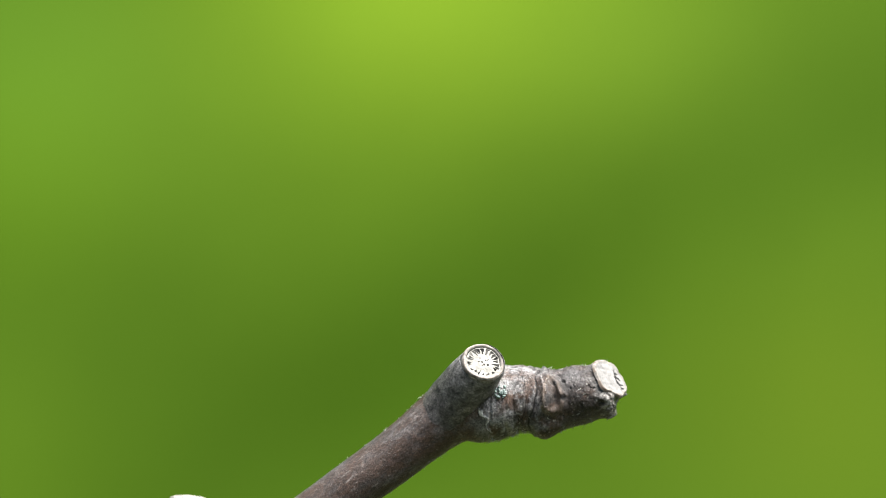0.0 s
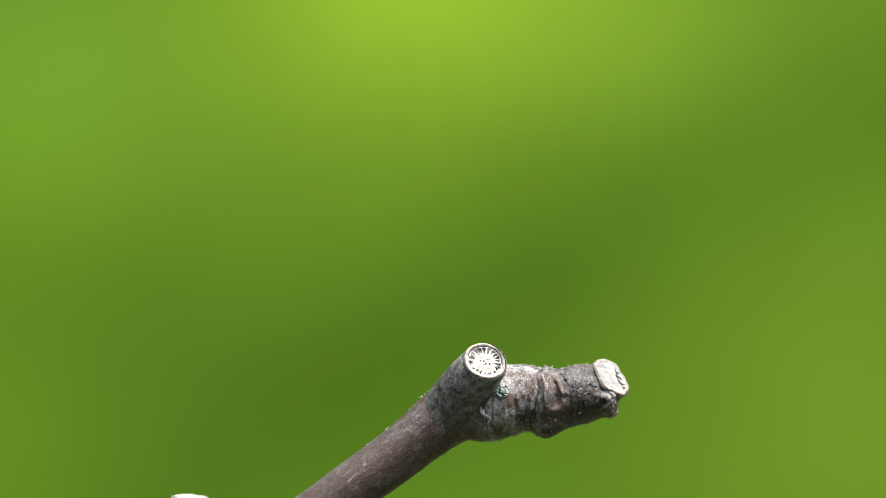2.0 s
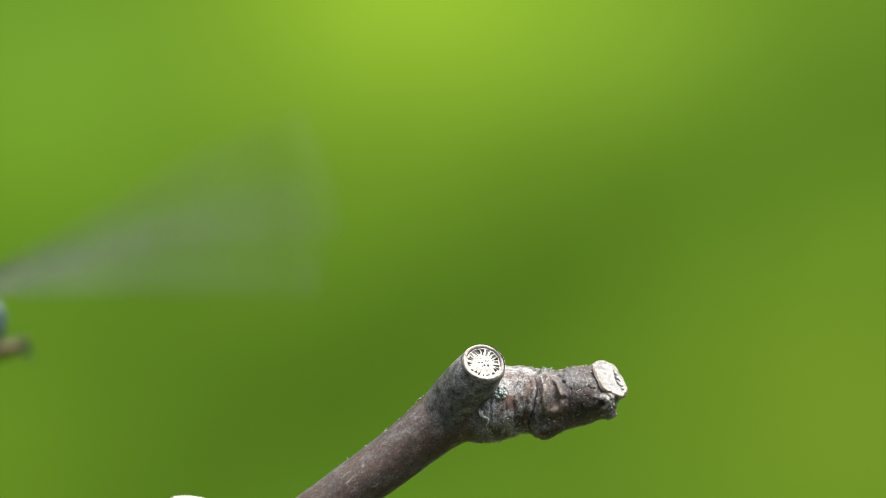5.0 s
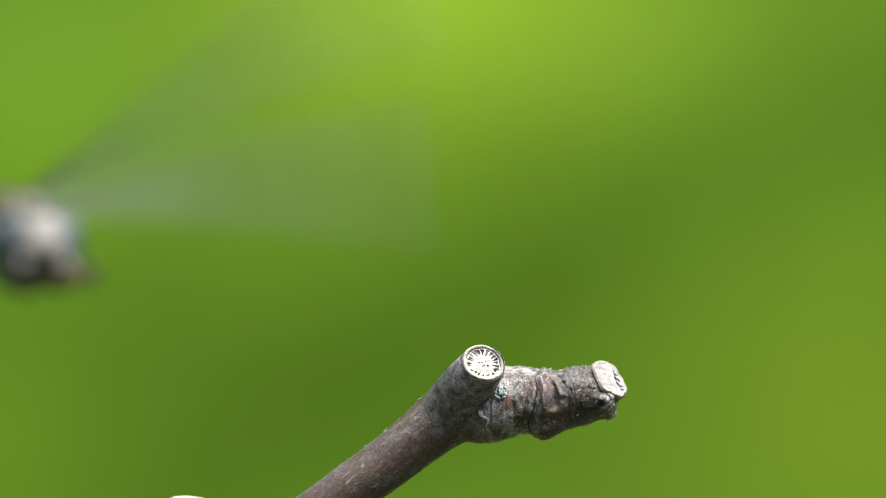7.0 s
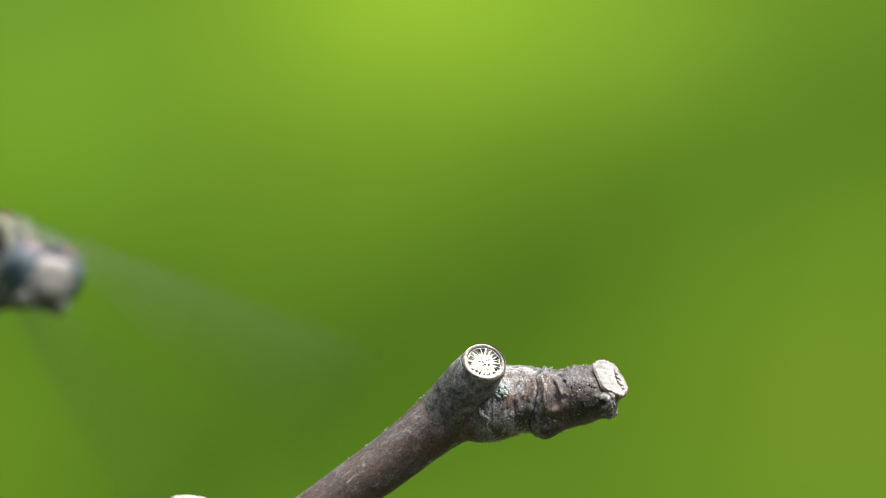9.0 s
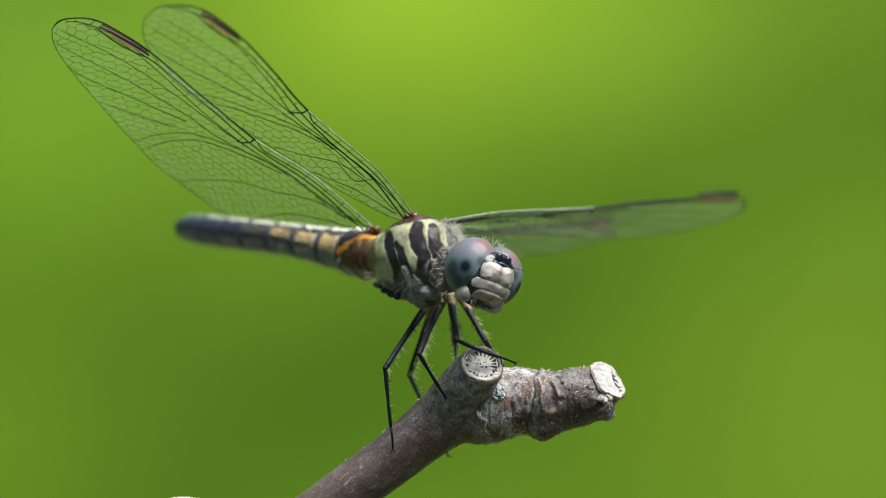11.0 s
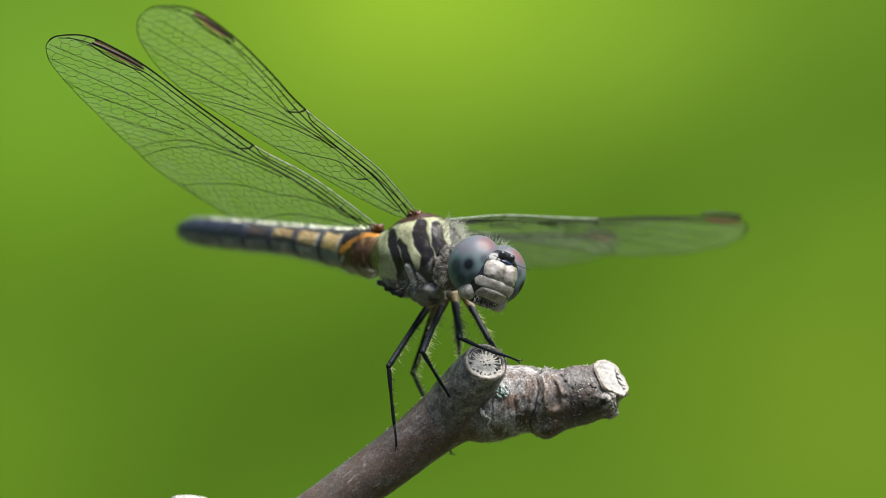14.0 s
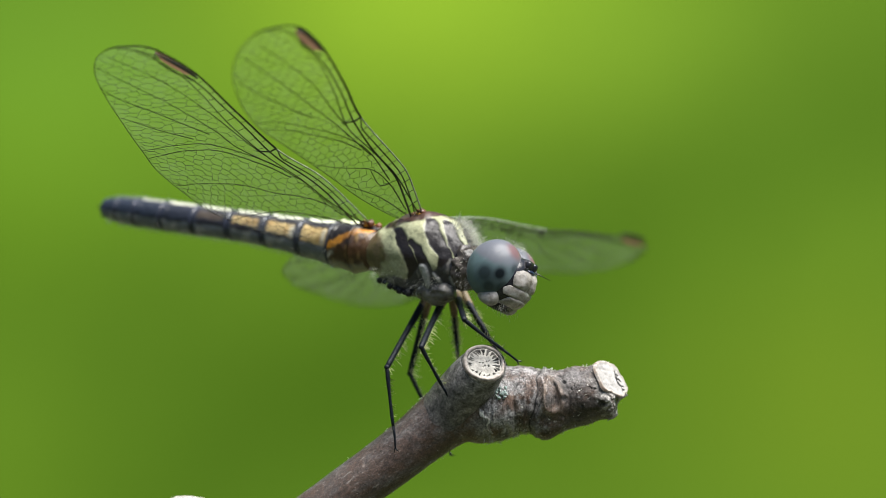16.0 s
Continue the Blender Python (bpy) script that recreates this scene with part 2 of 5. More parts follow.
def foliage_backdrop():
    """A far bank of leaves, 4 m behind the twig, curving round the place; it glows, its light and shade painted in."""
    far = 4.0
    k = S * (DIST + far) / DIST
    # pools of light and bands of shade painted into the bank's colour
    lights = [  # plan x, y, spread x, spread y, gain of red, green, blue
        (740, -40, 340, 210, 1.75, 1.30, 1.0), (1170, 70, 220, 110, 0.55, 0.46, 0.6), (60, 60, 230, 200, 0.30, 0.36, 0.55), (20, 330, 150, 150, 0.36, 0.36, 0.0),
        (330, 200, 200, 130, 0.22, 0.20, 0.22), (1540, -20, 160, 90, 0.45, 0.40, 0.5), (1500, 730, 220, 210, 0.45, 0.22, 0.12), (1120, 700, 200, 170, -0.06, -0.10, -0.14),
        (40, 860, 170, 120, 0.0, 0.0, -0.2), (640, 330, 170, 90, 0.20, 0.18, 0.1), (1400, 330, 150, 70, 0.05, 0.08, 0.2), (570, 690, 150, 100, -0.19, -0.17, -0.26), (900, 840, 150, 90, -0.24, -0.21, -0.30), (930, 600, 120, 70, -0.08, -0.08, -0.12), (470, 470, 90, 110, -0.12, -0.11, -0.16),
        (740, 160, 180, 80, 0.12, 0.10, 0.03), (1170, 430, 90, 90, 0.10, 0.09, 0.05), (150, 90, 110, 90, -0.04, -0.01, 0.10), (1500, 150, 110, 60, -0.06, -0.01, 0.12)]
    shade_band = [(1640, 120, 0.42), (1480, 165, 0.42), (1290, 275, 0.30), (1090, 390, 0.42), (940, 490, 0.60), (740, 620, 0.60), (560, 740, 0.50), (420, 900, 0.38), (330, 1000, 0.36)]
    left_shade_band = [(-60, 480, 0.30), (150, 520, 0.38), (330, 640, 0.42), (250, 800, 0.32), (180, 950, 0.3)]

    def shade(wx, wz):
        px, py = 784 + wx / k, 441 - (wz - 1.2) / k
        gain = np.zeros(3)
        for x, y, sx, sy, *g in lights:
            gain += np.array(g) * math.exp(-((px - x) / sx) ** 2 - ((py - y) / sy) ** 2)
        dark = max(trough(px, py, shade_band, 105), trough(px, py, left_shade_band, 90))
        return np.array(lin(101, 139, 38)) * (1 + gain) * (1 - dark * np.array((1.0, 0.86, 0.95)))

    def bank(wx, wz):
        return far - 0.09 * wx * wx + 0.05 * n3((wx, wz, 0), 2.2)

    verts, faces, tint = [], [], []
    nx, nz = 260, 150
    for i in range(nz + 1):
        for j in range(nx + 1):
            a = (j / nx - 0.5) * 2
            b = (i / nz - 0.5) * 2
            wx = 0.9 * a + 5.1 * a ** 3
            wz = 1.2 + 0.6 * b + (1.8 if b > 0 else 0.6) * b ** 3
            verts.append((wx, bank(wx, wz), wz))
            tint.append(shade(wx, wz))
    for i in range(nz):
        for j in range(nx):
            q = i * (nx + 1) + j
            faces.append((q, q + 1, q + nx + 2, q + nx + 1))
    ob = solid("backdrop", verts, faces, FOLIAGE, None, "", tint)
    tagged(ob, "distant blurred bank of green foliage, glowing with painted light and shade", "backdrop", kind="structure")
    verts, faces, tint = [], [], []
    rnd = random.Random(12)
    for _ in range(11000):      # leaves standing out of the bank
        wx, wz = rnd.gauss(0, 1.5), min(3.4, max(0.05, rnd.gauss(1.2, 0.8)))
        at = Vector((wx, bank(wx, wz) - rnd.uniform(0.0, 0.14), wz))
        a = Vector((rnd.gauss(0, 1), rnd.gauss(0, 0.5), rnd.gauss(-0.4, 1))).normalized() * rnd.uniform(0.02, 0.042)
        b = a.cross(Vector((rnd.gauss(0, 0.4), 1, rnd.gauss(0, 0.4)))).normalized() * a.length * rnd.uniform(0.35, 0.5)
        n = len(verts)
        verts += [tuple(at - a), tuple(at - a * 0.25 + b), tuple(at + a * 0.45 + b * 0.7), tuple(at + a), tuple(at + a * 0.45 - b * 0.7), tuple(at - a * 0.25 - b)]
        faces.append((n, n + 1, n + 2, n + 3, n + 4, n + 5))
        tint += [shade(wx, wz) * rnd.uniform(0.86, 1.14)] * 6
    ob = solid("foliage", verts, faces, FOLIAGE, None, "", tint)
    tagged(ob, "bright green leaves of a far shrub bank, glowing with painted light", "foliage", kind="stuff")


def ground_sheet():
    verts, faces = [], []
    n = 60
    for i in range(n + 1):
        for j in range(n + 1):
            a, b = (i / n - 0.5) * 2, (j / n - 0.5) * 2
            x, y = 5 * a + 395 * a ** 5, 5 * b + 395 * b ** 5
            verts.append((x, y, 0.03 * n3((x, y, 0), 0.8)))
    for i in range(n):
        for j in range(n):
            q = i * (n + 1) + j
            faces.append((q, q + n + 1, q + n + 2, q + 1))
    tagged(solid("ground", verts, faces, GRASS), "green grassy ground below the branch", "ground", kind="structure")


foliage_backdrop()
ground_sheet()


def hedge_behind():
    """An unseen hedge, added to close the camera's side and cut its sky light."""
    verts, faces = [], []
    nx, nz = 90, 40
    for i in range(nz + 1):
        for j in range(nx + 1):
            a = (j / nx - 0.5) * math.pi * 1.15
            z = 2.3 * i / nz - 0.05
            reach = 5.2 + 0.35 * n3((a * 6, z, 1.0), 1.3) + 0.12 * n3((a * 20, z * 3, 2.0), 1.5)
            verts.append((math.sin(a) * reach * 1.1, -math.cos(a) * reach, z + 0.25 * n3((a * 9, 0, 0), 1.0) * (i / nz)))
    for i in range(nz):
        for j in range(nx):
            q = i * (nx + 1) + j
            faces.append((q, q + nx + 1, q + nx + 2, q + 1))
    ob = solid("hedge", verts, faces, GRASS)
    tagged(ob, "unseen dark green hedge added to cut light from behind the camera", "hedge", kind="structure")


hedge_behind()


# ---- the twig ----
TWIG_D = 3.5


def pv(x, y, d):
    p = P(x, y, d)
    return np.array((p.x, p.y, p.z))


def cut_disc(parent, name, centre, normal, upish, rx, ry, slots, label):
    """A cut wood end: a disc with a raised rim and radial cracks sunk in it."""
    n = Vector(normal).normalized()
    ax = Vector(upish).cross(n).normalized()
    ay = n.cross(ax)
    nr, na = 44, 300
    rnd = random.Random(int(rx * 100))
    marks = []
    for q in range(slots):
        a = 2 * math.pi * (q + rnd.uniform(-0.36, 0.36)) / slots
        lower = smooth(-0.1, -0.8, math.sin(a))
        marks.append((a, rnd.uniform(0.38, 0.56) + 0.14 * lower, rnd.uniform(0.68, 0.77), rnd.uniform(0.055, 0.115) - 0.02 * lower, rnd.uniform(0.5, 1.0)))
    split = slots == 0
    specks = [(rnd.uniform(0, 6.28), rnd.uniform(0.05, 0.34), rnd.uniform(0.02, 0.05)) for _ in range(10)]
    r, a = np.meshgrid(np.linspace(0, 1, nr + 1), 2 * math.pi * np.arange(na) / na, indexing="ij")
    fx, fy = r * np.cos(a), r * np.sin(a)
    flat = np.stack([fx, fy, 0 * fx + rx], -1)
    ring = np.stack([np.cos(a), np.sin(a), 0 * a + rx], -1)
    wob = 1 + (0.16 if split else 0.035) * field(ring, 1.3, 2, 3)
    hole = 0 * r
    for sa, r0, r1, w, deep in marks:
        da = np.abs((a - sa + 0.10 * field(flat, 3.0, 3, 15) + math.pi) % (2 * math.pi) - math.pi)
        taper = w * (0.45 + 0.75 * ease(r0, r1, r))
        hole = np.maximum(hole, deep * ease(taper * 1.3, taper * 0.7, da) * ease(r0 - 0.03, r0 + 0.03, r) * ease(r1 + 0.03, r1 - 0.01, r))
    for sa, sr, w in specks:
        dd = np.hypot(fx - sr * math.cos(sa), fy - sr * math.sin(sa)) + 0.03 * field(flat, 9, 2, 7)
        hole = np.maximum(hole, 0.75 * ease(w * 1.2, w * 0.5, dd))
    if split:
        crack = fx - 0.50 + 0.12 * field(flat, 3, 2, 2) + 0.05 * field(flat, 9, 2, 4)
        comb = ease(0.1, 0.5, np.sin(fy * 26 + 3 * field(flat, 3, 2, 5)))
        hole = np.maximum(0.25 * hole, np.maximum(ease(0.075, 0.03, np.abs(crack)), 0.9 * comb * ease(0.02, 0.08, crack) * ease(0.24, 0.16, crack)) * ease(0.62, 0.4, np.abs(fy)))
    else:
        hole = np.maximum(hole, 0.85 * ease(0.03, 0.012, np.abs(r - 0.80 + 0.02 * field(flat, 4, 2, 6))) * ease(-0.4, 0.3, np.sin(a) + 0.4 * field(flat, 3, 2, 9)))
    rim = ease(0.80, 0.88, r)
    h = (0.03 if split else 0.09) * rim * ease(1.02, 0.95, r) - (0.03 if split else 0.12) * hole + 0.03 * field(flat, 6, 3, 8) - 0.16 * ease(0.93, 1.0, r)
    q = np.array(ax) * (fx * rx * wob)[..., None] + np.array(ay) * (fy * ry * wob)[..., None] + np.array(n) * h[..., None]
    verts = (np.array(centre) + q * MM).reshape(-1, 3)
    tone = np.array((0.32, 0.308, 0.29) if split else (0.43, 0.41, 0.36)) * (1 + 0.4 * field(flat, 5, 4, 10))[..., None]
    tone += (np.array((0.33, 0.295, 0.26) if split else (0.40, 0.35, 0.305)) * (1 + 0.4 * field(flat, 7, 3, 12))[..., None] - tone) * rim[..., None]
    tone += (np.array((0.20, 0.155, 0.12)) - tone) * (ease(0.93 if split else 0.965, 1.0, r + (0.14 if split else 0.03) * field(flat, 4, 4, 13)))[..., None]
    # shade inside the sunk cracks and specks, painted near black into the tint
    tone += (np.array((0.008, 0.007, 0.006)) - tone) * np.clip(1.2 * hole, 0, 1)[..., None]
    tint, faces = tone.reshape(-1, 3), []
    for i in range(nr):
        for j in range(na):
            faces.append((i * na + j, (i + 1) * na + j, (i + 1) * na + (j + 1) % na, i * na + (j + 1) % na))
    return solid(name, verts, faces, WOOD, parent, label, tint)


def build_twig():
    root = thing("twig", pose(0, 0, 0), "pruned grey-brown woody twig with two pale cut stubs", "twig")
    # centre line and half thickness in plan units
    line = spline([(334, 1070, 42), (454, 983, 42), (563, 906, 43), (662, 836, 46), (738, 778, 49), (800, 731, 57.5), (850, 717, 69), (885, 713, 67),
                   (915, 708, 60), (945, 711, 58), (972, 712, 58), (1000, 707, 53), (1028, 699, 53), (1050, 690, 47), (1072, 678, 38), (1100, 669, 33), (1150, 655, 32)], 760)
    cut_at, cut_n = pv(1078, 671, TWIG_D - 0.8), np.array((0.65, -0.56, 0.51))
    cut_n = cut_n / np.linalg.norm(cut_n)
    na = 230
    x, y, r = line.T
    c = np.array([pv(a, b, TWIG_D) for a, b, _ in line])
    t = np.gradient(line[:, :2], axis=0)
    t = np.stack([t[:, 0], np.zeros(len(t)), -t[:, 1]], 1)
    arc = np.cumsum(np.linalg.norm(np.diff(line[:, :2], axis=0, prepend=line[:1, :2]), axis=1))
    t /= np.linalg.norm(t, axis=1)[:, None]
    up = -np.cross(np.array((0, 1.0, 0)), t)
    an = 2 * math.pi * np.arange(na) / na
    ca, sa = np.cos(an)[None, :], np.sin(an)[None, :]
    d = ca[..., None] * up[:, None, :] + sa[..., None] * np.array((0, -1.0, 0))
    X = x[:, None] + 0 * ca
    q = np.stack([arc[:, None] + 0 * ca, 55 * ca + 0 * X, 55 * sa + 0 * X], -1)
    rough = ease(815, 880, X)
    tip = ease(955, 985, X)
    ridge = 1 - np.abs(field(q * np.array((2.6, 0.8, 0.8)), 1 / 34, 4, 5)) * 2.2
    crack = 1 - np.abs(field(q * np.array((1.5, 0.5, 0.5)), 1 / 13, 4, 8)) * 4.5
    crack = np.clip(crack, 0, 1) ** 3
    h = 1.6 * field(q, 1 / 80, 2, 1) + 0.5 * field(q * np.array((0.6, 1, 1)), 1 / 20, 3, 2) + 0.16 * field(q, 1 / 5, 3, 3)
    neck = rough * (1 - 0.75 * tip)
    h += neck * (1.2 * field(q, 1 / 24, 4, 4) + 0.5 * ridge - 0.9 * crack + 0.35 * field(q, 1 / 4, 2, 17)) + tip * (1.3 * field(q, 1 / 16, 3, 6) + 0.3 * field(q, 1 / 5, 2, 18))
    wob = 6 * field(q * np.array((0.0, 1, 1)), 1 / 40, 2, 9) - 5 * ca
    for rx, depth in ((906, 1.2), (932, 2.0), (945, 3.2), (955, -2.0), (893, 1.8), (866, 2.0), (920, 1.2), (1003, 0.9), (1016, 0.6)):
        h -= depth * np.exp(-((X - rx + wob) / 3.0) ** 2)
    h += 6 * np.exp(-((X - 838) / 36) ** 2 - ((an - 0.95) / 0.55) ** 2)     # swelling that carries the stub
    h += 9 * np.exp(-((X - 963) / 14) ** 2) * ease(-0.5, -0.95, ca)           # bud scar swelling below
    h += 8 * np.exp(-((X - 968) / 11) ** 2 - ((an - 1.25) / 0.42) ** 2)       # bud scar in front
    h -= 6 * np.exp(-((X - 983) / 7) ** 2 - ((an - 1.5) / 0.3) ** 2)
    h += 15 * np.exp(-((X - 1062) / 17) ** 2) * ease(0.0, -0.7, ca) * (1 + 0.5 * field(q, 1 / 14, 3, 12))
    curl = np.hypot((X - 976) / 17, (an - 1.35) * 55 / 30)
    h += 4.5 * np.exp(-((curl - 1) / 0.22) ** 2) * ease(2.4, 1.6, an) - 2.0 * np.exp(-(curl / 0.6) ** 2)
    v = c[:, None, :] + d * ((r[:, None] + h) * S * 1.004)[..., None]
    tt = np.broadcast_to(t[:, None, :], v.shape)
    for at, nn, soft in ((pv(1076, 672, TWIG_D + 1.0), np.array((0.75, 0.35, 0.55)), 0.12), (cut_at, cut_n, 0.05), (pv(1095, 712, TWIG_D - 1.5), np.array((0.80, -0.25, -0.55)), 0.35)):
        over = (v - at) @ nn - soft * MM * field(q, 1 / 9, 3, 14)
        v = v - tt * (np.maximum(over, 0) / (tt @ nn))[..., None]
        if soft < 0.1:
            away = v - cut_at
            far = np.linalg.norm(away, axis=-1)
            squeeze = np.where(over > -0.02 * MM, np.minimum(1, 1.76 * MM / np.maximum(far, 1e-9)), 1.0)
            v = cut_at + away * squeeze[..., None]
    # colour: brown smooth bark below, grey flaking bark at the neck, pits and pale flecks
    f1, f2, f3 = field(q * np.array((0.5, 1, 1)), 1 / 45, 4, 20), field(q * np.array((0.6, 1, 1)), 1 / 16, 4, 21), field(q * np.array((0.6, 1, 1)), 1 / 3.2, 3, 22)
    col = np.array((0.085, 0.052, 0.036)) + 0 * q
    film = ease(-0.25, 1.0, 0.7 * f1 + 0.5 * f2 + 0.35 * rough + 0.22 * field(q, 1 / 3.2, 2, 24))
    col += (np.array((0.175, 0.160, 0.152)) - col) * film[..., None]
    col += (np.array((0.27, 0.26, 0.252)) - col) * (neck * ease(-0.4, 0.5, f2 + 0.3 * ridge + 0.3 * field(q, 1 / 4, 2, 25)))[..., None]
    col += (np.array((0.030, 0.024, 0.018)) - col) * (0.75 * rough * ease(0.0, 0.55, field(q, 1 / 34, 4, 28)))[..., None]
    col += (np.array((0.045, 0.032, 0.024)) - col) * (0.5 * ease(0.1, 0.8, -0.5 * f1 + 0.7 * f2))[..., None]
    col += (np.array((0.26, 0.19, 0.14)) - col) * (0.6 * np.exp(-((curl - 1) / 0.3) ** 2) * ease(2.6, 1.8, an))[..., None]
    col += (np.array((0.014, 0.011, 0.009)) - col) * (neck * np.clip(1.1 * crack, 0, 0.85))[..., None]
    col += (np.array((0.010, 0.008, 0.007)) - col) * np.exp(-((X - 945 + wob) / 1.7) ** 2)[..., None]
    col += (np.array((0.52, 0.50, 0.46)) - col) * (ease(0.68, 0.85, f3) * (0.3 + 0.35 * rough))[..., None]
    ragged = ease(1043, 1062, X + 9 * field(q, 1 / 10, 3, 29)) * ease(0.55, 0.1, ca)
    col += (np.array((0.48, 0.45, 0.41)) * (1 + 0.9 * field(q, 1 / 6, 3, 34))[..., None] - col) * (0.95 * ragged * ease(-0.9, 0.0, field(q, 1 / 9, 3, 35)))[..., None]
    scratch = field(q * np.array((0.16, 1, 1)), 1 / 4.5, 2, 26) * ease(0.2, 0.6, field(q, 1 / 40, 2, 27))
    col += (np.array((0.42, 0.40, 0.36)) - col) * (0.4 * ease(0.50, 0.66, scratch))[..., None]
    scar = np.abs((X - 852 - 10 * field(q, 1 / 10, 4, 36)) - (an - 1.9) * 14) / (4.0 * ease(2.75, 2.1, an) * ease(1.55, 1.8, an) + 0.01)
    col += (np.array((0.55, 0.53, 0.49)) - col) * (0.85 * ease(1.1, 0.6, scar))[..., None]
    h2 = 1.5 * ease(1.1, 0.6, scar)
    v = v + d * (h2 * S)[..., None]
    col = np.maximum(col * (1 + 0.34 * field(q * np.array((0.7, 1, 1)), 1 / 6, 3, 40) + 0.25 * field(q, 1 / 2.5, 2, 41))[..., None], 0.006)
    col = col * (1 + 0.42 * ease(690, 850, X) - 0.62 * ease(940, 990, X))[..., None]      # sheen about the fork put into the colour; bark darker towards the tip
    rnd = random.Random(4)
    pits = [(987, 1.0, 5), (999, 0.62, 4), (1004, 0.95, 4), (996, 1.5, 6), (992, 0.35, 3)] + [(rnd.uniform(960, 1060), rnd.uniform(0.1, 2.6), rnd.uniform(1.2, 2.4)) for _ in range(18)]
    for px, pa, pr in pits:
        g = np.exp(-(((X - px) / pr) ** 2 + ((an - pa) * 55 / pr) ** 2) ** 2)
        v = v - d * (2.2 * g * S)[..., None]
        col += (np.array((0.012, 0.010, 0.009)) - col) * g[..., None]
    k = len(line)
    faces = [(i * na + j, i * na + (j + 1) % na, (i + 1) * na + (j + 1) % na, (i + 1) * na + j) for i in range(k - 1) for j in range(na)]
    faces.append(tuple((k - 1) * na + j for j in range(na)))
    solid("stem", v.reshape(-1, 3), faces, BARK, root, "", col.reshape(-1, 3))
    cut_disc(root, "cut_face", cut_at + cut_n * 0.08 * MM, cut_n, (0.3, 0, 1), 1.68, 1.68, 0, "pale weathered cut end with a dark crack")
    # the stub that points towards the light
    sn = Vector((0.20, -0.80, 0.56)).normalized()
    end = P(855, 643, TWIG_D - 4.2)
    path = [P(742, 782, TWIG_D), P(776, 748, TWIG_D - 0.2), P(806, 712, TWIG_D - 1.0), P(832, 677, TWIG_D - 2.5)] + [end - sn * q * MM for q in (0.7, 0.25, 0.0)]
    path = spline(path, 110)
    v, f = tube(path, np.interp(np.linspace(0, 6, 110), range(7), (1.95, 2.16, 2.28, 2.10, 1.84, 1.76, 1.68)) * MM, 130, caps=False)
    v = np.array(v)
    v = v + (np.array((0.6, -0.6, 0.5)) * MM) * (0.12 * field(v / S, 1 / 20, 3, 30) + 0.04 * field(v / S, 1 / 5, 3, 33))[:, None]
    sp = np.array(v) / S
    sf = field(sp, 1 / 12, 4, 31)[:, None]
    ring = np.repeat(np.linspace(0, 1, 110), 130)[:, None] + 0.03 * sf
    bark = np.array((0.165, 0.148, 0.138)) + np.array((0.08, 0.08, 0.08)) * ease(0.35, 0.7, ring) + np.array((0.28, 0.23, 0.19)) * ease(0.90, 0.98, ring)
    solid("stub", v, f, BARK, root, "", bark * np.clip(1 + 0.8 * sf + 0.45 * field(sp, 1 / 4, 3, 32)[:, None], 0.15, 2))
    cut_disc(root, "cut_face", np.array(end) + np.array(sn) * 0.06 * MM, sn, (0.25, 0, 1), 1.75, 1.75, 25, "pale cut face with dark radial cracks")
    # the shrub's stem below, which carries both twigs
    foot = [pv(60, 1260, TWIG_D), pv(-60, 1420, TWIG_D + 2), pv(-110, 1800, 8), np.array((-0.045, 0.012, 0.85)), np.array((-0.055, 0.02, 0.4)), np.array((-0.05, 0.02, -0.03))]
    v, f = tube(spline(foot, 90), spline([(50 * S, 0), (62 * S, 0), (85 * S, 0), (0.006, 0), (0.008, 0), (0.011, 0)], 90)[:, 0], 40)
    v = [q + np.array((1, 1, 1)) * 0.25 * MM * n3(np.array(q) * 1000, 0.25) for q in v]
    solid("lower_stem", v, f, BARK, root, "", [(0.16, 0.13, 0.11)] * len(v))
    side = spline([(-40, 1400, 5), (150, 1200, 5.5), (270, 1010, 5), (322, 935, 4), (336, 894, 3.6)], 60)
    v, f = tube([pv(*q) for q in side], np.linspace(42, 38, 60) * S, 48)
    v = [q + np.array((1, 1, 1)) * 0.12 * MM * n3(np.array(q) * 1000, 0.5) for q in v]
    solid("side_twig", v, f, BARK, root, "", np.array((0.2, 0.18, 0.165)) * (1 + 0.7 * field(np.array(v) / S, 1 / 14, 3, 37))[:, None])
    cut_disc(root, "cut_face", pv(338, 889, 3.6), (0.10, -0.25, 0.95), (0, 1, 0.3), 1.75, 1.75, 0, "pale cut end of a side twig")
    # lichen crust beside the stub; loose fibres along the edges, bright for rim light
    rnd = random.Random(12)
    crust = []
    for _ in range(26):
        lx, ly = rnd.gauss(884, 5.5), rnd.gauss(694, 5.5)
        front = TWIG_D - math.sqrt(max(0.0, 67 ** 2 - (ly - 713) ** 2)) * S / MM
        lv, lf = ball((0, 0, 0), (rnd.uniform(2, 4) * S, 3.0 * S, rnd.uniform(1.2, 3) * S), 10, 7)
        lv = np.array(lv) * (1 + 0.5 * field(np.array(lv) / S + rnd.uniform(0, 99), 0.5, 2, 3))[:, None]
        spin = np.array(Matrix.Rotation(rnd.uniform(0, 6.3), 3, "Y"))
        crust.append((lv @ spin.T + pv(lx, ly, front - 0.05), lf))
    tagged(solid("lichen", *join(*crust), LICHEN, root, "blue-green lichen crust"), kind="stuff")
    threads = []
    for q in range(1000):
        i = rnd.randrange(120, 690)
        side = rnd.choice((0.0, 3.14, 3.14, 3.14, 3.14, 3.14)) + rnd.gauss(0, 0.22) if q < 950 else rnd.uniform(0.4, 2.7)
        out = math.cos(side) * up[i] + math.sin(side) * np.array((0, -1.0, 0))
        at = c[i] + out * (r[i] - 0.5) * S
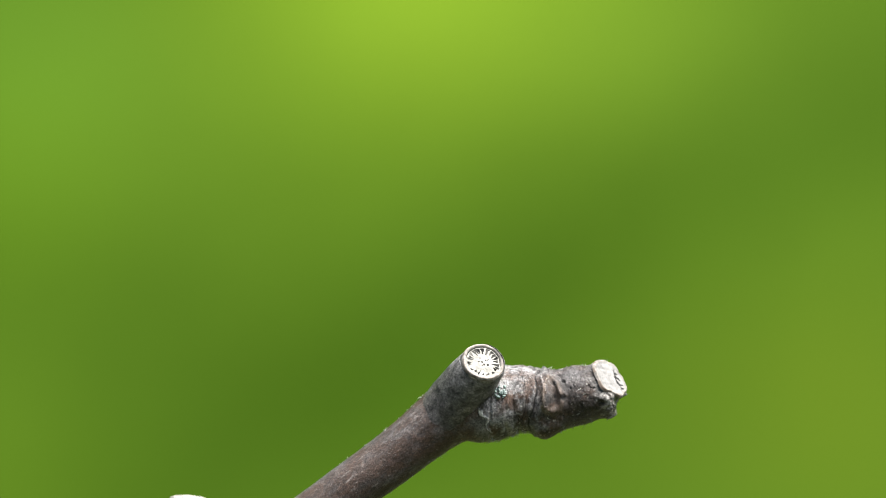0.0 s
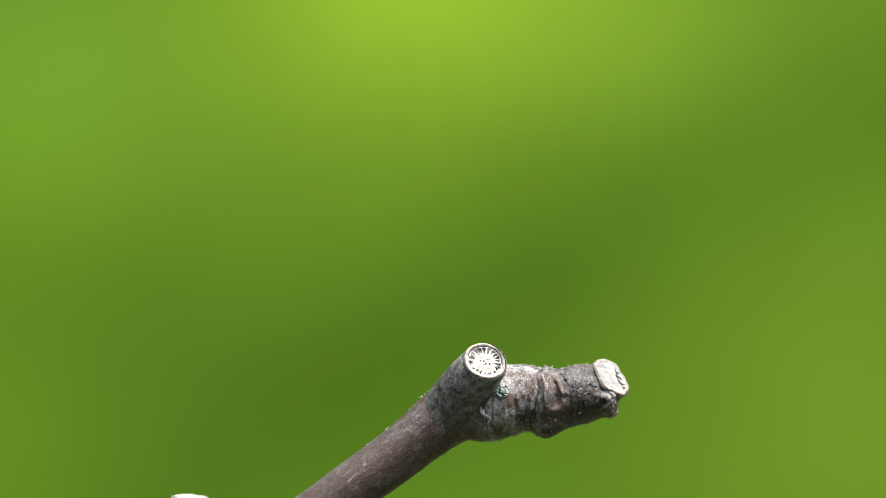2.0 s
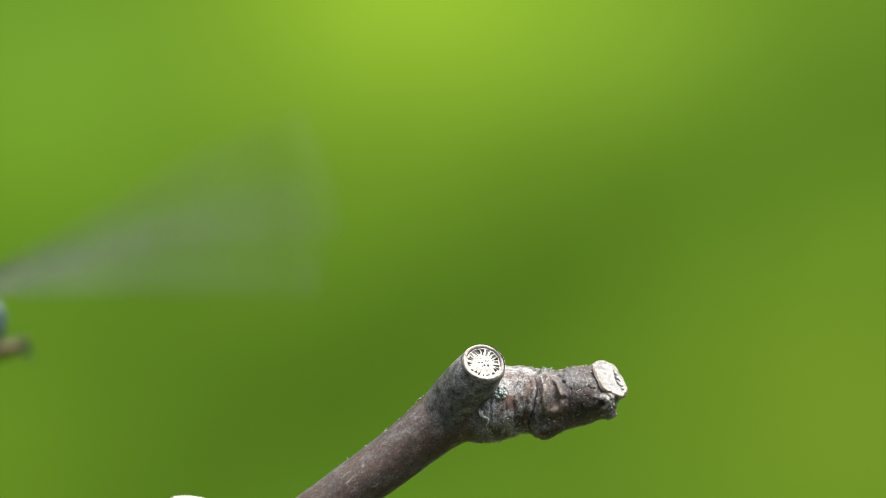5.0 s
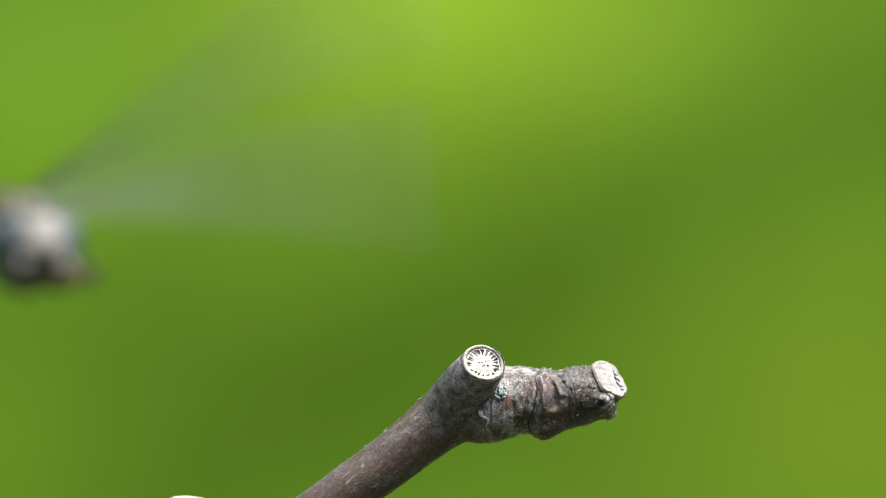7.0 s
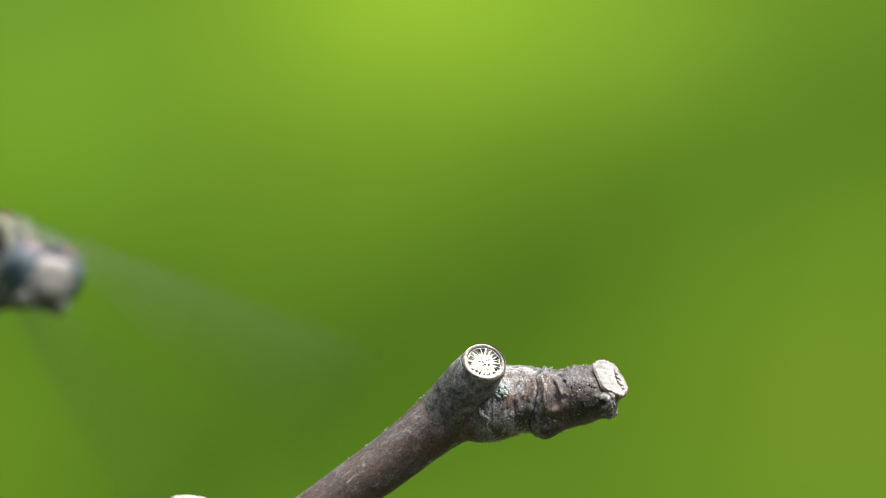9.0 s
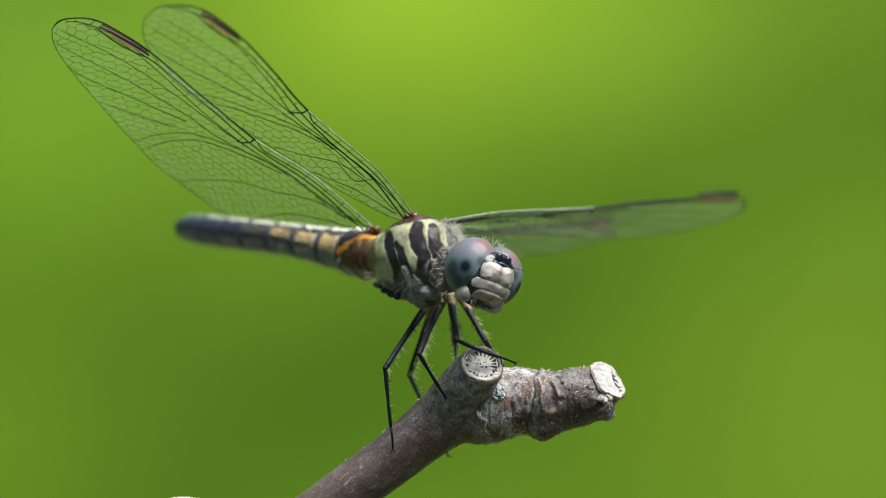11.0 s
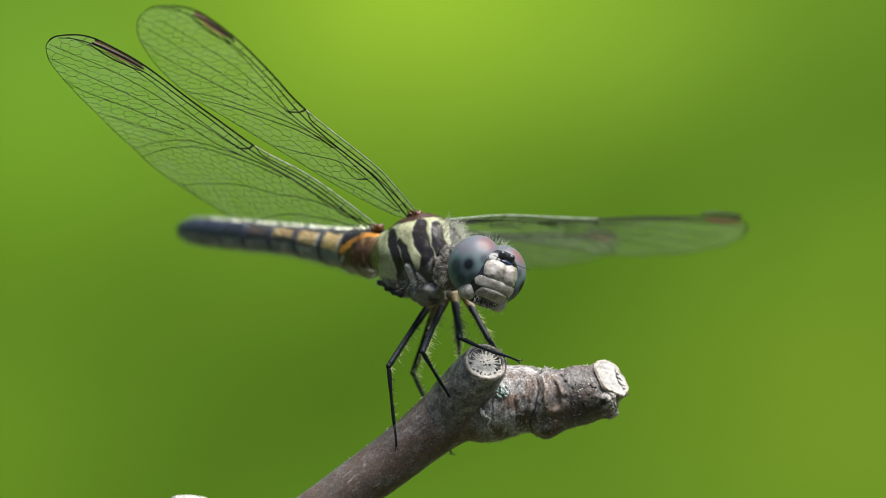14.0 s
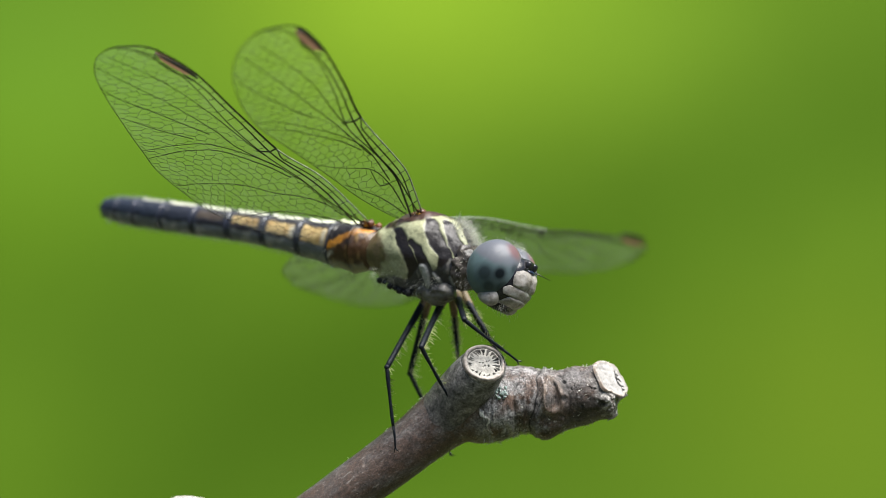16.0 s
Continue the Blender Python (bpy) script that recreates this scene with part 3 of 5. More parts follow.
        way = out * rnd.uniform(0.0, 0.45) + t[i] * rnd.uniform(-1.2, 1.2)
        n = rnd.uniform(2, 8) * S
        bend = np.array([rnd.gauss(0, 0.3) for _ in range(3)])
        threads.append(tube([at, at + way * n * 0.5 + bend * n * 0.3, at + way * n + bend * n], (0.5 * S, 0.4 * S, 0.2 * S), 3, caps=False))
    tagged(solid("loose_fibre", *join(*threads), SILK, root, "fine pale bark fibres and silk"), kind="stuff")
    return root


twig = build_twig()


# ---- the dragonfly ----
def flyer(x, y, d, yaw, pitch=5, roll=-14):
    p = P(x, y, d)
    return pose(p.x, p.y, p.z, roll, pitch, -yaw)


B0 = flyer(735, 458, 5.0, 50, 5, -14)
CREAM, DARK, BROWN = (0.35, 0.36, 0.215), (0.014, 0.011, 0.010), (0.07, 0.038, 0.016)


def stroke(u, v, points, soft=1.5):
    """How far places (u, v) lie inside a line of points (u, v, half width)."""
    best = np.full(u.shape, 1e9)
    for (x0, y0, w0), (x1, y1, w1) in zip(points, points[1:]):
        k = np.clip(((u - x0) * (x1 - x0) + (v - y0) * (y1 - y0)) / ((x1 - x0) ** 2 + (y1 - y0) ** 2), 0, 1)
        best = np.minimum(best, np.hypot(u - x0 - k * (x1 - x0), v - y0 - k * (y1 - y0)) - w0 - k * (w1 - w0))
    return ease(soft, -soft, best)


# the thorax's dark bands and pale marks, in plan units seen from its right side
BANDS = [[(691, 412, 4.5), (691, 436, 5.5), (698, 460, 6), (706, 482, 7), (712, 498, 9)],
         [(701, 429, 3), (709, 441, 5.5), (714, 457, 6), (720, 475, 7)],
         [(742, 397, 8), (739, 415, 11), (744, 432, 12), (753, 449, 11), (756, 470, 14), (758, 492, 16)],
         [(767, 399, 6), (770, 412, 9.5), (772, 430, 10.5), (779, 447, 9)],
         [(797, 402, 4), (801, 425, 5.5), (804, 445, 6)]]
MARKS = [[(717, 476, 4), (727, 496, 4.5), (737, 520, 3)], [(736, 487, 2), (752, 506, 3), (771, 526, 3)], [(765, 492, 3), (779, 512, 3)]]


def build_thorax(fly):
    v, f = ball((0, 0, 0), (1, 1, 1), 220, 140)
    w = np.array(v)
    x, y, z = w.T
    px = x * 5.0 - 0.5 * z + 0.1
    py = y * 2.7 * (1 - 0.25 * ease(-0.1, -1, z)) * (1 - 0.18 * ease(0.3, 1, x)) * (1 - 0.12 * ease(0.4, 1, z))
    pz = np.where(z > 0, z * 3.7 * (1 - 0.30 * ease(0.1, -1, x)), z * 3.4 * (1 - 0.28 * ease(0, -1, x))) + 0.10 * px
    p = np.stack([px, py, pz], 1)
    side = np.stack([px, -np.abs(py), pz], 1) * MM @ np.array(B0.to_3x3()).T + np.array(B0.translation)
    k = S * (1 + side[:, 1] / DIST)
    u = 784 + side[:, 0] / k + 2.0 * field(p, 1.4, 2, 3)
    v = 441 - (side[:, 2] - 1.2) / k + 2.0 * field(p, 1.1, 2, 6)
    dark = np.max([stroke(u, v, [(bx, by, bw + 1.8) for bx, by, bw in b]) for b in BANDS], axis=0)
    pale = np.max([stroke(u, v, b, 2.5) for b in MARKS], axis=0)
    bump = 0.10 * field(p, 0.7, 2, 1) + 0.02 * field(p, 2.2, 3, 5) - 0.05 * dark + 0.14 * pale
    col = np.array(CREAM) * (0.88 + 0.25 * field(p, 1.2, 3, 13))[:, None]

    def lay(c, amount):
        nonlocal col
        col = col + (np.array(c) - col) * np.clip(amount, 0, 1)[:, None]

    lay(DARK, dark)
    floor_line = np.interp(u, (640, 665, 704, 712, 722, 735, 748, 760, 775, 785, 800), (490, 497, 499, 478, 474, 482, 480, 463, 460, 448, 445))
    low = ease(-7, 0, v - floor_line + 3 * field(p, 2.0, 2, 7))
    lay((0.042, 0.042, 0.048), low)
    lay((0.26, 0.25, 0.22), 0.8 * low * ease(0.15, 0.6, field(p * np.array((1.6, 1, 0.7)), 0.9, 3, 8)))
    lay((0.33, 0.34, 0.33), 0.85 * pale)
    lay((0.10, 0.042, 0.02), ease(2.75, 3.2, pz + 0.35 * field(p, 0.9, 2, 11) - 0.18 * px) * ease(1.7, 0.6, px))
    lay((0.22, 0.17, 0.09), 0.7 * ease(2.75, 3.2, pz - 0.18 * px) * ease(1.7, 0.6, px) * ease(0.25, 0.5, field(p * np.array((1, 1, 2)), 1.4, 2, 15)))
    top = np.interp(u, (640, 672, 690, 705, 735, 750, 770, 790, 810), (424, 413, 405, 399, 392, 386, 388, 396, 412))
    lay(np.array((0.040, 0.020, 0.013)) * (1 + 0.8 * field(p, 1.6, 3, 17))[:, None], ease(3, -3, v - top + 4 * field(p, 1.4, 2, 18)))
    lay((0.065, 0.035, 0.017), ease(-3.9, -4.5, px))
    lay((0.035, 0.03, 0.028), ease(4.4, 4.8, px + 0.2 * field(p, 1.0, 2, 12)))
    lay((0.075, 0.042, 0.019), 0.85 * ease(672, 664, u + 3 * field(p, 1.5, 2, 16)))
    verts = p + w * bump[:, None]
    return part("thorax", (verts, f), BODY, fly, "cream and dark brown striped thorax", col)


def build_fuzz(parent, name, count, place, length, droop, rnd, label="", material=None, thick=0.012):
    """Fine hairs: place(rnd) gives a root and a direction."""
    pieces = []
    for _ in range(count):
        at, way = place(rnd)
        n = length * rnd.uniform(0.5, 1.2)
        side = np.array([rnd.gauss(0, 0.25) for _ in range(3)])
        mid = at + (way + side * 0.5) * n * 0.5
        tip = at + (way + side) * n + np.array((0, 0, -droop * n))
        pieces.append(tube([at, mid, tip], (thick, thick * 0.75, thick * 0.3), 3, caps=False))
    return tagged(part(name, join(*pieces), material or HAIR, parent, label, smooth=False), kind="stuff")


def abdomen_size(s):
    """Half width and half height along the abdomen, s from 0 at its base to 1 at its tip."""
    w = np.interp(s, (0, 0.05, 0.13, 0.2, 0.33, 0.5, 0.7, 0.88, 0.95, 1.0), (1.5, 1.85, 1.7, 1.45, 1.15, 1.06, 1.12, 1.12, 1.0, 0.72))
    h = np.interp(s, (0, 0.05, 0.13, 0.2, 0.33, 0.5, 0.7, 0.88, 0.95, 1.0), (1.6, 1.98, 1.80, 1.56, 1.34, 1.18, 1.17, 1.12, 1.0, 0.72))
    return w, h


ABD_X0, ABD_X1 = -4.2, -30.0


def abdomen_axis(s):
    return ABD_X0 + (ABD_X1 - ABD_X0) * s, -0.1 + 0.45 * smooth(0, 0.5, s) - 0.30 * s


def build_abdomen(fly):
    abd = part("abdomen", tube([(-3.6, 0, -0.2), (-5.5, 0, 0.0)], (1.6, 1.6), 24), BODY, fly, "", [BROWN] * 48)
    ends = [0.0, 0.06, 0.135, 0.255, 0.39, 0.52, 0.65, 0.77, 0.87, 0.94, 1.0]
    for k in range(10):
        s0, s1 = ends[k], ends[k + 1]
        verts, faces, tint = [], [], []
        ns, na = 26, 72
        for i in range(ns + 1):
            f = i / ns
            s = s0 + (s1 - s0) * f
            x, zc = abdomen_axis(s)
            w, h = abdomen_size(s)
            edge = 1 - 0.05 * math.exp(-(f / 0.05) ** 2) + 0.05 * smooth(0.75, 0.97, f)
            if i in (0, ns):
                edge *= 0.86
            for j in range(na):
                a = 2 * math.pi * j / na
                cy, cz = math.sin(a), math.cos(a)
                ridge = 1 + 0.13 * math.exp(-(min(a, 2 * math.pi - a) / 0.22) ** 2)
                y, z = w * cy * edge, zc + h * cz * edge * ridge
                p = (x, y, z)
                b = 0.03 * n3(p, 2.5)
                verts.append((x, y * (1 + b), z + b * cz))
                ang = min(a, 2 * math.pi - a)
                nz = 0.12 * n3(p, 1.8, 3)
                joint = max(smooth(0.14, 0.07, f), smooth(0.88, 0.93, f))
                if k < 2:
                    g = s / 0.135
                    c = blend((0.055, 0.028, 0.012), (0.018, 0.011, 0.007), smooth(-0.1, 0.4, n3(p, 0.9, 6)))
                    c = blend(c, (0.20, 0.13, 0.05), 0.7 * smooth(0.1, 0.45, n3((x * 2, y, z), 1.1, 9)))
                    band = ang - 0.50 - 1.35 * g + nz
                    c = blend(c, blend((0.42, 0.18, 0.018), (0.22, 0.09, 0.012), smooth(-0.1, 0.4, n3(p, 1.3, 17))), smooth(0.22, 0.12, abs(band)))
                    c = blend(c, (0.50, 0.48, 0.40), 0.8 * smooth(0.18, 0.08, abs(band - 0.42)) * smooth(0.75, 0.95, g))
                    c = blend(c, DARK, smooth(-0.14, -0.24, band))
                    c = blend(c, (0.60, 0.60, 0.42), smooth(0.42, 0.30, ang + nz) * (k == 1))
                    c = blend(c, (0.30, 0.30, 0.22), 0.7 * smooth(2.3, 2.7, ang + nz))
                else:
                    late = smooth(3.5, 7.5, k)
                    base = blend((0.020, 0.018, 0.021), (0.016, 0.021, 0.032), late)
                    c = base
                    spot = smooth(1.00, 1.10, ang + nz + 0.2 * f) * smooth((0, 0, 2.0, 1.85, 1.65, 1.6, 0, 0, 0, 0)[k], (0, 0, 1.85, 1.70, 1.5, 1.45, -1, -1, -1, -1)[k], ang + nz + 0.1 * f) * smooth(0.10 if k > 2 else 0.0, 0.24 if k > 2 else 0.08, f) * smooth(0.94, 0.84, f)
                    c = blend(c, blend((0.40, 0.29, 0.125), (0.30, 0.19, 0.07), smooth(0.0, 0.5, n3(p, 1.6, 14))), spot * (1, 1, 1, 1, 0.85, 0.1, 0, 0, 0, 0)[k])
                    c = blend(c, blend((0.14, 0.158, 0.175), (0.28, 0.29, 0.28), smooth(0.0, 0.4, n3(p, 1.3, 12))), smooth(1.80, 2.05, ang + nz) * 0.9)
                    c = blend(c, (0.40, 0.39, 0.33), 0.7 * smooth(0.30, 0.2, f) * smooth(0.10, 0.16, f) * smooth(1.0, 1.1, ang) * smooth(1.9, 1.75, ang) * (k < 4))
                    c = blend(c, (0.52, 0.52, 0.41), smooth(0.52, 0.38, ang + nz) * smooth(0.05, 0.14, f) * (1, 1, 1, 1, 1, 0.95, 0.9, 0.55, 0.1, 0)[k])
                    c = blend(c, (0.022, 0.026, 0.042), 0.9 * joint)
                tint.append(c)
        for i in range(ns):
            for j in range(na):
                faces.append((i * na + j, i * na + (j + 1) % na, (i + 1) * na + (j + 1) % na, (i + 1) * na + j))
        faces.append(tuple(range(na))[::-1])
        faces.append(tuple(ns * na + j for j in range(na)))
        part("segment", (verts, faces), BODY, abd, "", tint)
    for y in (-0.28, 0.28):
        part("clasper", tube([(-29.6, y, 0.05), (-30.1, y * 1.2, 0.06), (-30.4, y * 1.1, 0.08)], (0.22, 0.18, 0.08), 10), BLACK, abd)

    def down(r):
        q = r.uniform(0.05, 0.98)
        a = r.choice((r.gauss(0, 0.35), r.gauss(math.pi, 0.35)))
        w, h = abdomen_size(q)
        x, zc = abdomen_axis(q)
        return np.array((x, w * math.sin(a), zc + h * math.cos(a))), np.array((-0.35, math.sin(a), math.cos(a)))

    build_fuzz(abd, "hair", 1600, down, 0.36, 0.0, random.Random(31), "short pale hairs", HAIR, 0.008)
    return abd


HEAD_AT = (8.7, 0.0, -0.55)
HEAD_TURN = (-5, 6, -12)     # roll, nod and turn of the head on the body at rest


def build_head(fly):
    v, f = ball((-0.55, 0, 0.05), (1.5, 2.6, 2.2), 40, 24)
    head = part("head", (v, f), BLACK, fly)
    turn = (B0.to_3x3() @ pose(0, 0, 0, *HEAD_TURN).to_3x3()).inverted()
    spots = [(turn @ Vector(q).normalized(), w, k) for q, w, k in (((-0.27, -0.95, 0.06), 0.20, 1.0), ((-0.74, -0.66, 0.02), 0.26, 0.7), ((0.30, -0.92, 0.20), 0.15, 0.6),
                                                                   ((-0.08, -0.88, -0.40), 0.20, 0.6), ((-0.50, -0.72, -0.42), 0.20, 0.6))]
    up = turn @ Vector((0.18, -0.12, 1.0)).normalized()
    glint = turn @ Vector((0.40, -0.52, 0.75)).normalized()
    for sgn in (-1, 1):
        v, f = ball((0, 0, 0), (1, 1, 1), 130, 90)
        w = np.array(v)
        n = w * np.array((1, -sgn, 1))          # as seen on the right-hand eye
        col = np.array((0.100, 0.150, 0.156)) * (1 + 0.16 * field(w, 3, 3, 2))[:, None]
        high = n @ np.array(up)

        def lay(c, amount):
            nonlocal col
            col = col + (np.array(c) - col) * np.clip(amount, 0, 1)[:, None]

        lay((0.120, 0.128, 0.146), ease(0.30, 0.50, high + 0.05 * field(w, 4, 2, 5)))
        lay((0.17, 0.060, 0.055), 0.6 * ease(0.5, 0.15, np.linalg.norm(n - np.array(glint), axis=1)) * ease(0.22, 0.32, high))
        lay((0.17, 0.22, 0.24), 0.6 * ease(0.55, 0.95, n @ np.array((0.75, -0.3, -0.1))))
        for e, size, deep in spots:
            g = np.exp(-(np.linalg.norm(n - np.array(e), axis=1) / size) ** 2)
            lay((0.008, 0.012, 0.016), deep * np.minimum(1, 1.6 * g))
        q = w * np.array((2.25, 2.08, 2.42))
        q[:, 1] *= 1 - 0.10 * ease(0, 1, -w[:, 1] * sgn)
        part("eye", (q, f), EYE_M, head, "glossy blue-grey compound eye", col, pose_m=pose(0.05 * MM, sgn * 1.16 * MM, 0.35 * MM))

    def shell(y, z, grow=0.0):
        e = 1 - np.clip(np.abs(y) / 2.1, 0, 1) ** 2.5 - np.clip(np.abs(z + 0.18) / 2.12, 0, 1) ** 2.5
        return 1.02 + (2.0 + grow) * np.sqrt(np.maximum(e, 0.0))

    def plate(y0, y1, z0, z1, bulge, seed, sag=0.0, groove=0.0):
        """A rounded plate of the face on its curved front."""
        s, t = np.meshgrid(np.linspace(-1, 1, 34), np.linspace(-1, 1, 30), indexing="ij")
        cs, ct = s * np.sqrt(1 - 0.20 * t ** 2), t * np.sqrt(1 - 0.14 * s ** 2)
        y = (y0 + y1) / 2 + cs * (y1 - y0) / 2
        z = (z0 + z1) / 2 + ct * (z1 - z0) / 2 - sag * cs ** 2
        edge = np.clip(np.maximum(np.abs(s), np.abs(t)), 0, 1)
        x = shell(y, z) + bulge * (1 - edge ** 2.5) - 0.09 * ease(0.92, 1.0, edge) - groove * np.exp(-(y / 0.16) ** 2)
        q = np.stack([x, y, z], -1)
        q[..., 0] += 0.07 * field(q, 1.7, 3, seed)
        return q.reshape(-1, 3), [(i * 30 + j, (i + 1) * 30 + j, (i + 1) * 30 + j + 1, i * 30 + j + 1) for i in range(33) for j in range(29)]

    part("face_frame", ball((0.95, 0, -0.08), (1.93, 2.03, 2.23), 60, 40, 2.5), BLACK, head)
    part("forehead", plate(-1.60, 1.60, -0.34, 1.44, 0.26, 50, -0.10, 0.10), FACE, head, "pale grey-white forehead")
    part("clypeus", plate(-1.80, 1.80, -1.10, -0.22, 0.12, 52, 0.05, 0.04), FACE, head)
    part("labrum", plate(-1.34, 1.34, -1.90, -1.03, 0.16, 54, 0.10, 0.03), FACE, head)
    for sgn in (-1, 1):
        part("mandible", ball((0.92, sgn * 1.46, -1.72), (0.95, 0.60, 0.78), 36, 22, 2.4), FACE, head)
    part("labium", ball((0.75, 0, -2.12), (1.25, 1.45, 0.42), 36, 22), MATT, head)
    part("vertex", ball((1.92, 0, 1.70), (0.55, 0.62, 0.48), 36, 22, 2.8), BLACK, head, "glossy black vertex")
    for sgn in (-1, 1):
        part("tubercle", ball((2.30, sgn * 0.42, 1.80), (0.30, 0.30, 0.34), 20, 14, 2.6), BLACK, head)
    part("brow", ball((2.45, 0, 1.36), (0.36, 0.55, 0.15), 36, 22, 2.4), BLUE, head, "metallic blue-black brow")
    for sgn in (-1, 1):
        part("antenna", tube([(2.2, sgn * 0.6, 1.45), (2.7, sgn * 0.95, 1.5), (3.4, sgn * 1.75, 1.5)], (0.085, 0.04, 0.015), 8), BLACK, head)

    def crown(r):
        a = r.uniform(-1.5, 1.5)
        b = r.uniform(-0.4, 0.6)
        d = np.array((math.sin(b), math.sin(a) * math.cos(b), math.cos(a) * math.cos(b)))
        return d * np.array((1.9, 2.9, 2.6)) + np.array((0, 0, 0.2)), d

    build_fuzz(head, "hair", 260, crown, 0.42, 0.0, random.Random(8))

    def chin(r):
        at = np.array((r.uniform(0.5, 2.2), r.uniform(-1.3, 1.3), r.uniform(-2.4, -1.6)))
        return at, np.array((0.5, at[1] * 0.4, -0.8))

    build_fuzz(head, "chin_hair", 110, chin, 0.55, 0.1, random.Random(9))
    head.matrix_basis = pose(*(q * MM for q in HEAD_AT), *HEAD_TURN)
    return head


def curve(*points):
    """A smooth function through (x, y) points."""
    dense = spline(points, 400)

    def at(x):
        return float(np.interp(x, dense[:, 0], dense[:, 1]))

    return at


def wing_shape(hind):
    """Leading edge, trailing edge, length and nodus of a wing, by span."""
    length = 31.3 if hind else 32.2
    nod = 12.65 if hind else 15.4
    if hind:
        lead_s = curve((0, 0), (0.10, -0.9), (0.18, -1.6), (0.26, -2.0), (0.40, -2.1), (0.58, -3.4), (0.77, -4.8), (0.88, -4.95), (0.95, -4.7), (1.0, -4.2))
        trail_s = curve((0, 2.2), (0.06, 4.6), (0.16, 6.8), (0.31, 7.75), (0.38, 7.65), (0.47, 7.2), (0.56, 6.6), (0.64, 5.6), (0.80, 3.4), (0.91, 1.7), (0.95, 1.2), (1.0, 0.7))
    else:
        lead_s = curve((0, 0), (0.09, -0.95), (0.18, -1.8), (0.26, -2.15), (0.48, -2.83), (0.63, -4.05), (0.79, -5.1), (0.89, -5.3), (0.95, -5.1), (1.0, -4.7))
        trail_s = curve((0, 1.2), (0.05, 1.8), (0.2, 2.4), (0.35, 2.6), (0.56, 3.0), (0.68, 3.25), (0.77, 2.95), (0.85, 2.3), (0.92, 1.4), (1.0, 0.5))

    def edge(sign):
        def at(u):
            s = u / length
            k = max(0.0, (s - 0.89) / 0.11)
            a, b = lead_s(s), trail_s(s)
            return (a + b) / 2 + sign * (b - a) / 2 * math.sqrt(max(0.0, 1 - k ** 2.4))
        return at

    return edge(-1), edge(1), length, nod


def corrugation(u, v):
    return 0.03 * math.sin(v * 3.0) - 0.004 * u * u * 0.12


